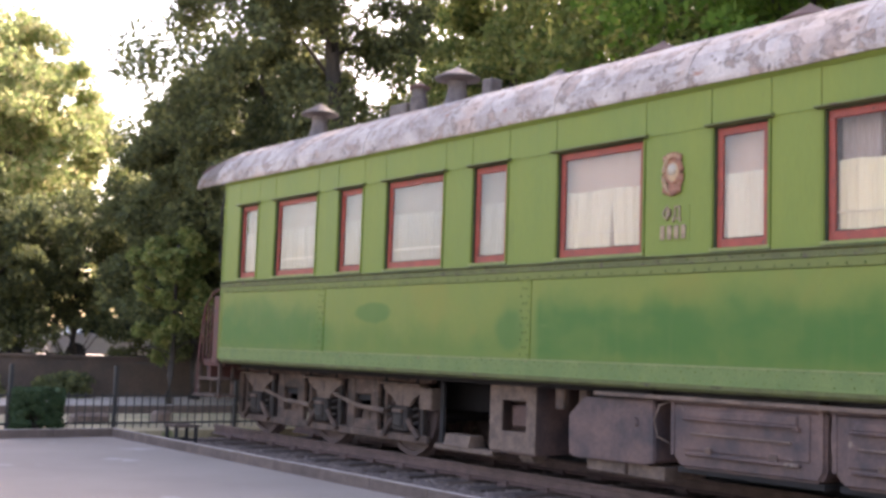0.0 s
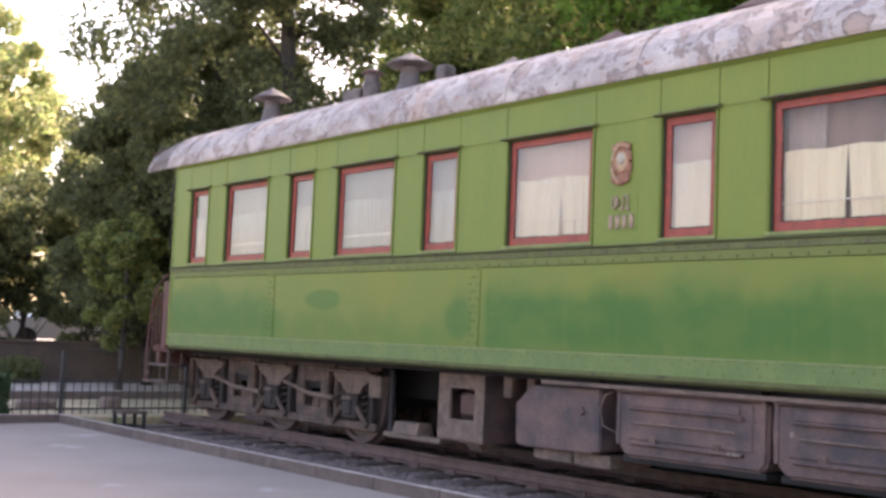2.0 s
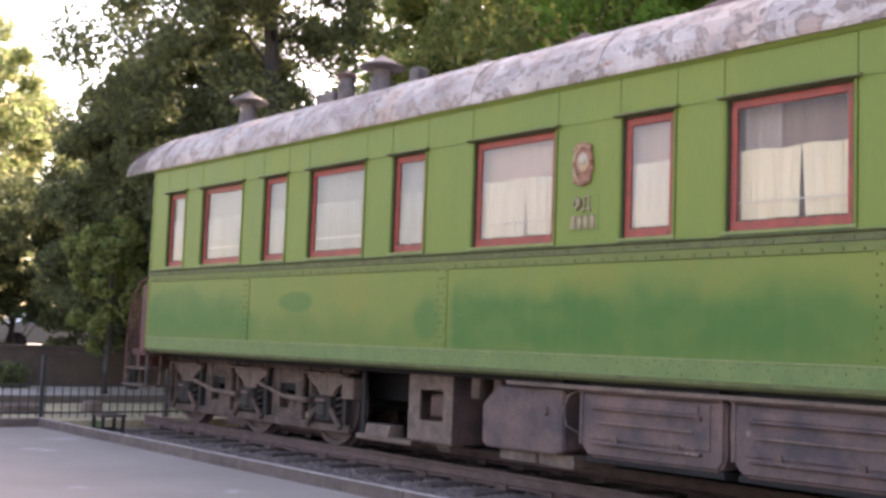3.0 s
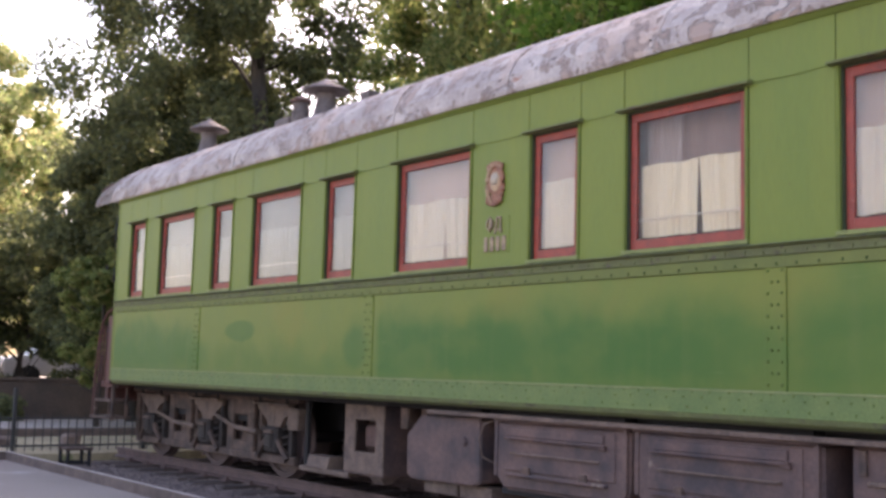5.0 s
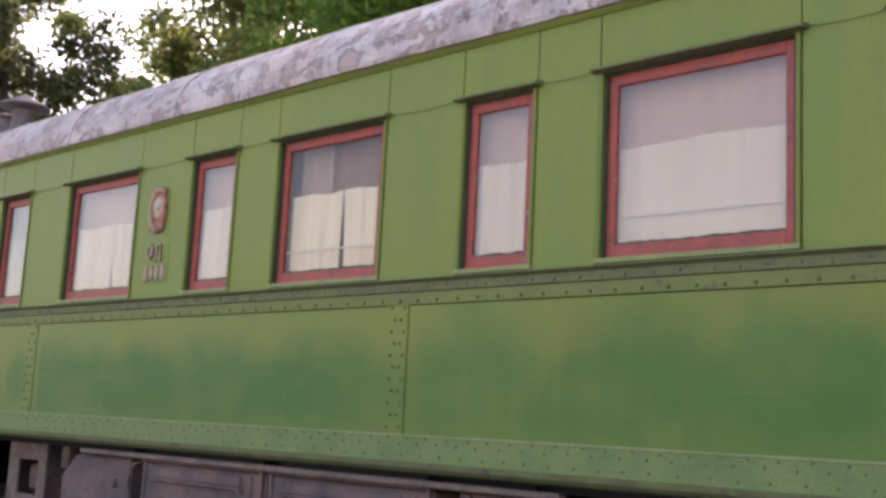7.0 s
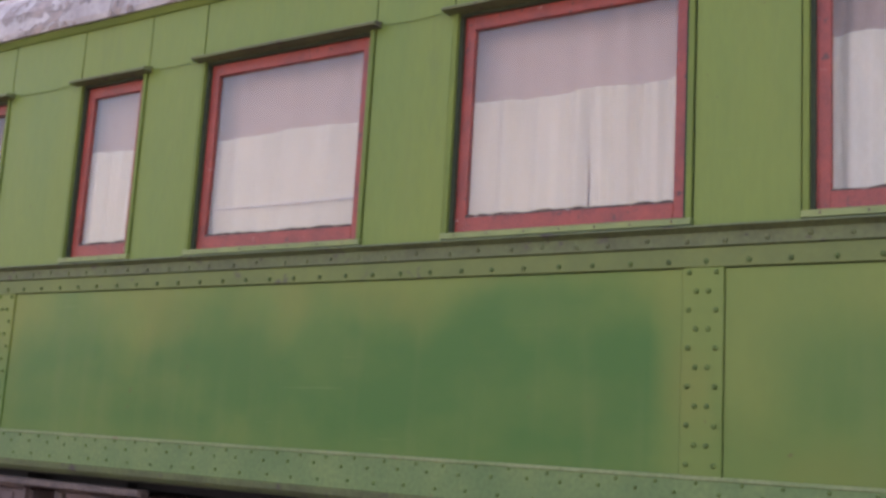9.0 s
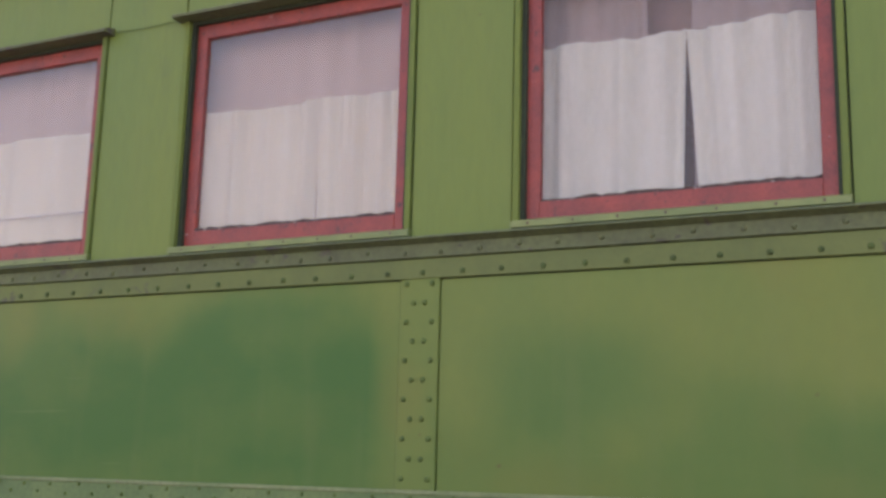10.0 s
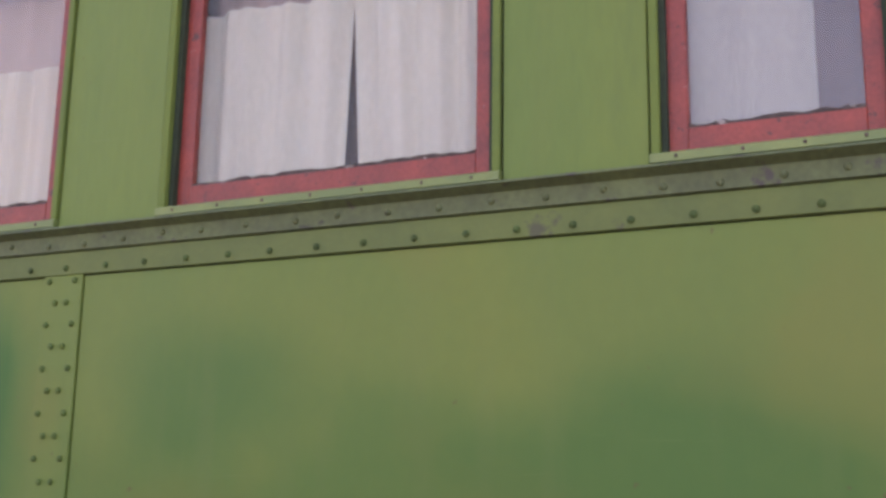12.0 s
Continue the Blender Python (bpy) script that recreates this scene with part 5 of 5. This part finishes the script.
tree(11.02, 30.5, 5.1, 2.1, 1.9, 27, DK, "low dark tree behind the wall", 90, 160, leaf=0.085, trunk=0.15)
tree(18.8, 21.75, 12.9, 3.0, 3.5, 16, SU, "sunlit yellow-green tree behind the carriage", 150, 300, leaf=0.078, trunk=0.26)
tree(20.9, 18.0, 15.5, 4.6, 3.5, 17, SU, "olive-leaved tree behind the carriage", 240, 230, leaf=0.1, trunk=0.28)
tree(18, 12.5, 15.3, 4.4, 3.0, 18, BR, "fresh green tree behind the carriage roof", 240, 220, leaf=0.1, trunk=0.28)
tree(18.1, 6.5, 15.8, 4.8, 3.0, 19, MD, "olive-leaved tree behind the carriage", 230, 160, leaf=0.1, trunk=0.3)
tree(17.7, 0.0, 15, 4.8, 3.0, 20, BR, "fresh green tree behind the carriage roof", 200, 150, leaf=0.11, trunk=0.3)
tree(17, 33.0, 7.5, 4.0, 1.2, 21, DK, "low dense dark tree behind the wall", 130, 150, leaf=0.12, trunk=0.3)
tree(15.5, 23.6, 10.5, 1.5, 3.6, 52, SU, "slender sunlit tree with thin leaves behind the carriage", 48, 120, leaf=0.08, trunk=0.09)
tree(24.3, 27.8, 11.6, 3.6, 2.5, 22, MD, "tall olive-leaved tree in the distance", 130, 150, leaf=0.12, trunk=0.3)
# second row, added as dense cover to keep the sun off the roof
tree(25.1, 14.0, 18.9, 5.5, 4.0, 28, MD, "tall old tree behind the nearer trees", 190, 140, leaf=0.14, trunk=0.35)
tree(24.5, 4.0, 19, 5.5, 4.0, 29, MD, "tall old tree behind the nearer trees", 190, 140, leaf=0.14, trunk=0.35)
tree(25.7, 27.5, 16.2, 5.0, 3.0, 41, SU, "tall old tree behind the nearer trees", 240, 150, leaf=0.15, trunk=0.35)
tree(29.2, 21.0, 16.8, 5.5, 3.0, 42, MD, "tall old tree behind the nearer trees", 250, 150, leaf=0.15, trunk=0.35)
tree(29.3, 12.0, 16.7, 5.5, 3.0, 43, MD, "tall old tree behind the nearer trees", 240, 140, leaf=0.16, trunk=0.35)
tree(18.6, -6.5, 14, 4.6, 3.0, 23, MD, "olive-leaved tree behind the carriage", 160, 150, leaf=0.11, trunk=0.28)


def shrub(x, y, sx, sy, z0, z1, seed, label, boxy=True, n=60, material=None):
    e = empty("shrub", (x, y, z0), label, "shrub", "shrubs behind the fence")
    inv = Matrix.Translation((-x, -y, -z0))
    rs = random.Random(seed)
    bm = bmesh.new()
    for i in range(5):
        a = rs.uniform(0, 6.28)
        tube(bm, [(x, y, z0 - 0.05), (x + 0.5 * sx * math.cos(a) * .6, y + 0.5 * sy * math.sin(a) * .6, z0 + (z1 - z0) * 0.7)], [0.025, 0.008], seg=5)
    part("stem", bm, BARK, e).matrix_parent_inverse = inv
    cs, rr = [], []
    for i in range(n):
        v = Vector((rs.uniform(-1, 1), rs.uniform(-1, 1), rs.uniform(-0.04 if boxy else 0.05, 1)))
        if boxy:
            ax = rs.choice((0, 1, 2))
            v[ax] = 1 if ax == 2 else rs.choice((-1, 1))
        cs.append((x + v.x * sx * 0.46, y + v.y * sy * 0.46, z0 + 0.06 + (z1 - z0 - 0.12) * v.z))
        rr.append(0.065 if boxy else 0.25)
    o = new("leaves", leaf_mesh("leaves", np.array(cs), np.array(rr), 110, 0.028 if boxy else 0.06, seed, material or LEAF_DARK))
    o.parent, o.matrix_parent_inverse = e, inv


shrub(5.83, 17.62, 0.62, 0.5, -0.14, 0.53, 31, "clipped boxy evergreen shrub by the fence", n=330, material=LEAF_HEDGE)
shrub(7.0, 25.4, 1.0, 0.8, -0.12, 0.4, 32, "dark rounded shrub before the wall", boxy=False)
shrub(9.0, 25.4, 0.8, 0.8, -0.12, 0.45, 33, "dark rounded shrub before the wall", boxy=False)
for k, (x, y) in enumerate(((7.4, 29.5), (9.6, 30.2), (12.0, 30.8), (14.5, 31.5), (5.2, 29.0), (17.0, 29.0), (19.5, 27.0))):
    shrub(x, y, 2.6, 2.0, 1.45, 3.7, 60 + k, "dark straggling shrub above the street wall", boxy=False, n=34)

for x, y, w, h in ((7.25, 19.2, 0.62, 0.16), (8.45, 19.0, 0.3, 0.2), (5.2, 19.4, 0.4, 0.15)):
    bm = boxes((x - w / 2, x + w / 2, y - 0.15, y + 0.15, -0.2, -0.13 + h), bevel=0.05)
    for v in bm.verts:
        v.co += noise.noise_vector(v.co * 6) * 0.02
    tagged(part("stone_block", bm, TAN), "rough brown stone block lying on the verge", "stone block", "stone blocks on the verge")
for k, x in enumerate((4.2, 6.2, 8.2, 10.2, 12.2, 14.2, 16.2)):
    shrub(x, 28.3, 2.3, 1.0, 0.55, 1.8, 90 + k, "thin dark hedge plant along the street wall", boxy=False, n=9)
wall = tagged(part("street_wall", boxes((-40, 60, 26.4, 26.7, -0.3, 0.83), (-40, 60, 26.36, 26.74, 0.83, 0.9), bevel=0.01), WALLM), "low brown stone wall along the street", "wall", kind="structure")
tagged(part("street", boxes((-60, 80, 26.7, 60, -0.31, 0.55)), ASPHALT), "asphalt street behind the low wall", "street", kind="structure")


def car(x, y, m, label):
    e, add = uparts("car", (x, y, 0.55), label, "car", "cars parked on the street")
    z = 0.55
    sec = [(-2.1, 0.3), (-2.1, 0.75), (-1.9, 0.85), (-1.2, 0.92), (1.3, 0.92), (1.95, 0.88), (2.1, 0.7), (2.1, 0.3)]
    bm = bmesh.new()
    a = [bm.verts.new((x + p, y - 0.85, z + q)) for p, q in sec]
    b = [bm.verts.new((x + p, y + 0.85, z + q)) for p, q in sec]
    bm.faces.new(a), bm.faces.new(list(reversed(b)))
    for i in range(len(sec)):
        j = (i + 1) % len(sec)
        bm.faces.new((a[j], a[i], b[i], b[j]))
    bmesh.ops.recalc_face_normals(bm, faces=bm.faces)
    bmesh.ops.bevel(bm, geom=bm.edges[:], offset=0.06, segments=2, affect='EDGES')
    add("body", bm, m)
    bm = bmesh.new()
    lo = [(-1.25, -0.78), (1.25, -0.78), (1.25, 0.78), (-1.25, 0.78)]
    hi = [(-0.75, -0.65), (0.65, -0.65), (0.65, 0.65), (-0.75, 0.65)]
    A = [bm.verts.new((x + p, y + q, z + 0.9)) for p, q in lo]
    B = [bm.verts.new((x + p, y + q, z + 1.4)) for p, q in hi]
    for i in range(4):
        bm.faces.new((A[i], A[(i + 1) % 4], B[(i + 1) % 4], B[i]))
    bm.faces.new(B)
    add("windows", bm, CARGLASS)
    add("roof", boxes((x - 0.8, x + 0.7, y - 0.67, y + 0.67, z + 1.38, z + 1.44), bevel=0.025), m)
    for p in (-1.3, 1.3):
        for s in (-1, 1):
            w = add("wheel", cyl(bmesh.new(), (x + p, y + s * 0.7, z + 0.31), (x + p, y + s * 0.88, z + 0.31), 0.31, seg=18), TYRE)


car(9.0, 34.2, CAR_W, "white car parked on the street")
car(13.6, 34.6, CAR_W, "white car parked on the street")
car(17.8, 34.4, CAR_G, "dark car parked on the street")
car(4.6, 34.3, CAR_G, "dark car parked on the street")
car(22.4, 34.5, CAR_W, "white car parked on the street")
car(11.2, 39.6, CAR_W, "white car parked on the street")
car(7.2, 40.0, CAR_R, "red car parked on the street")
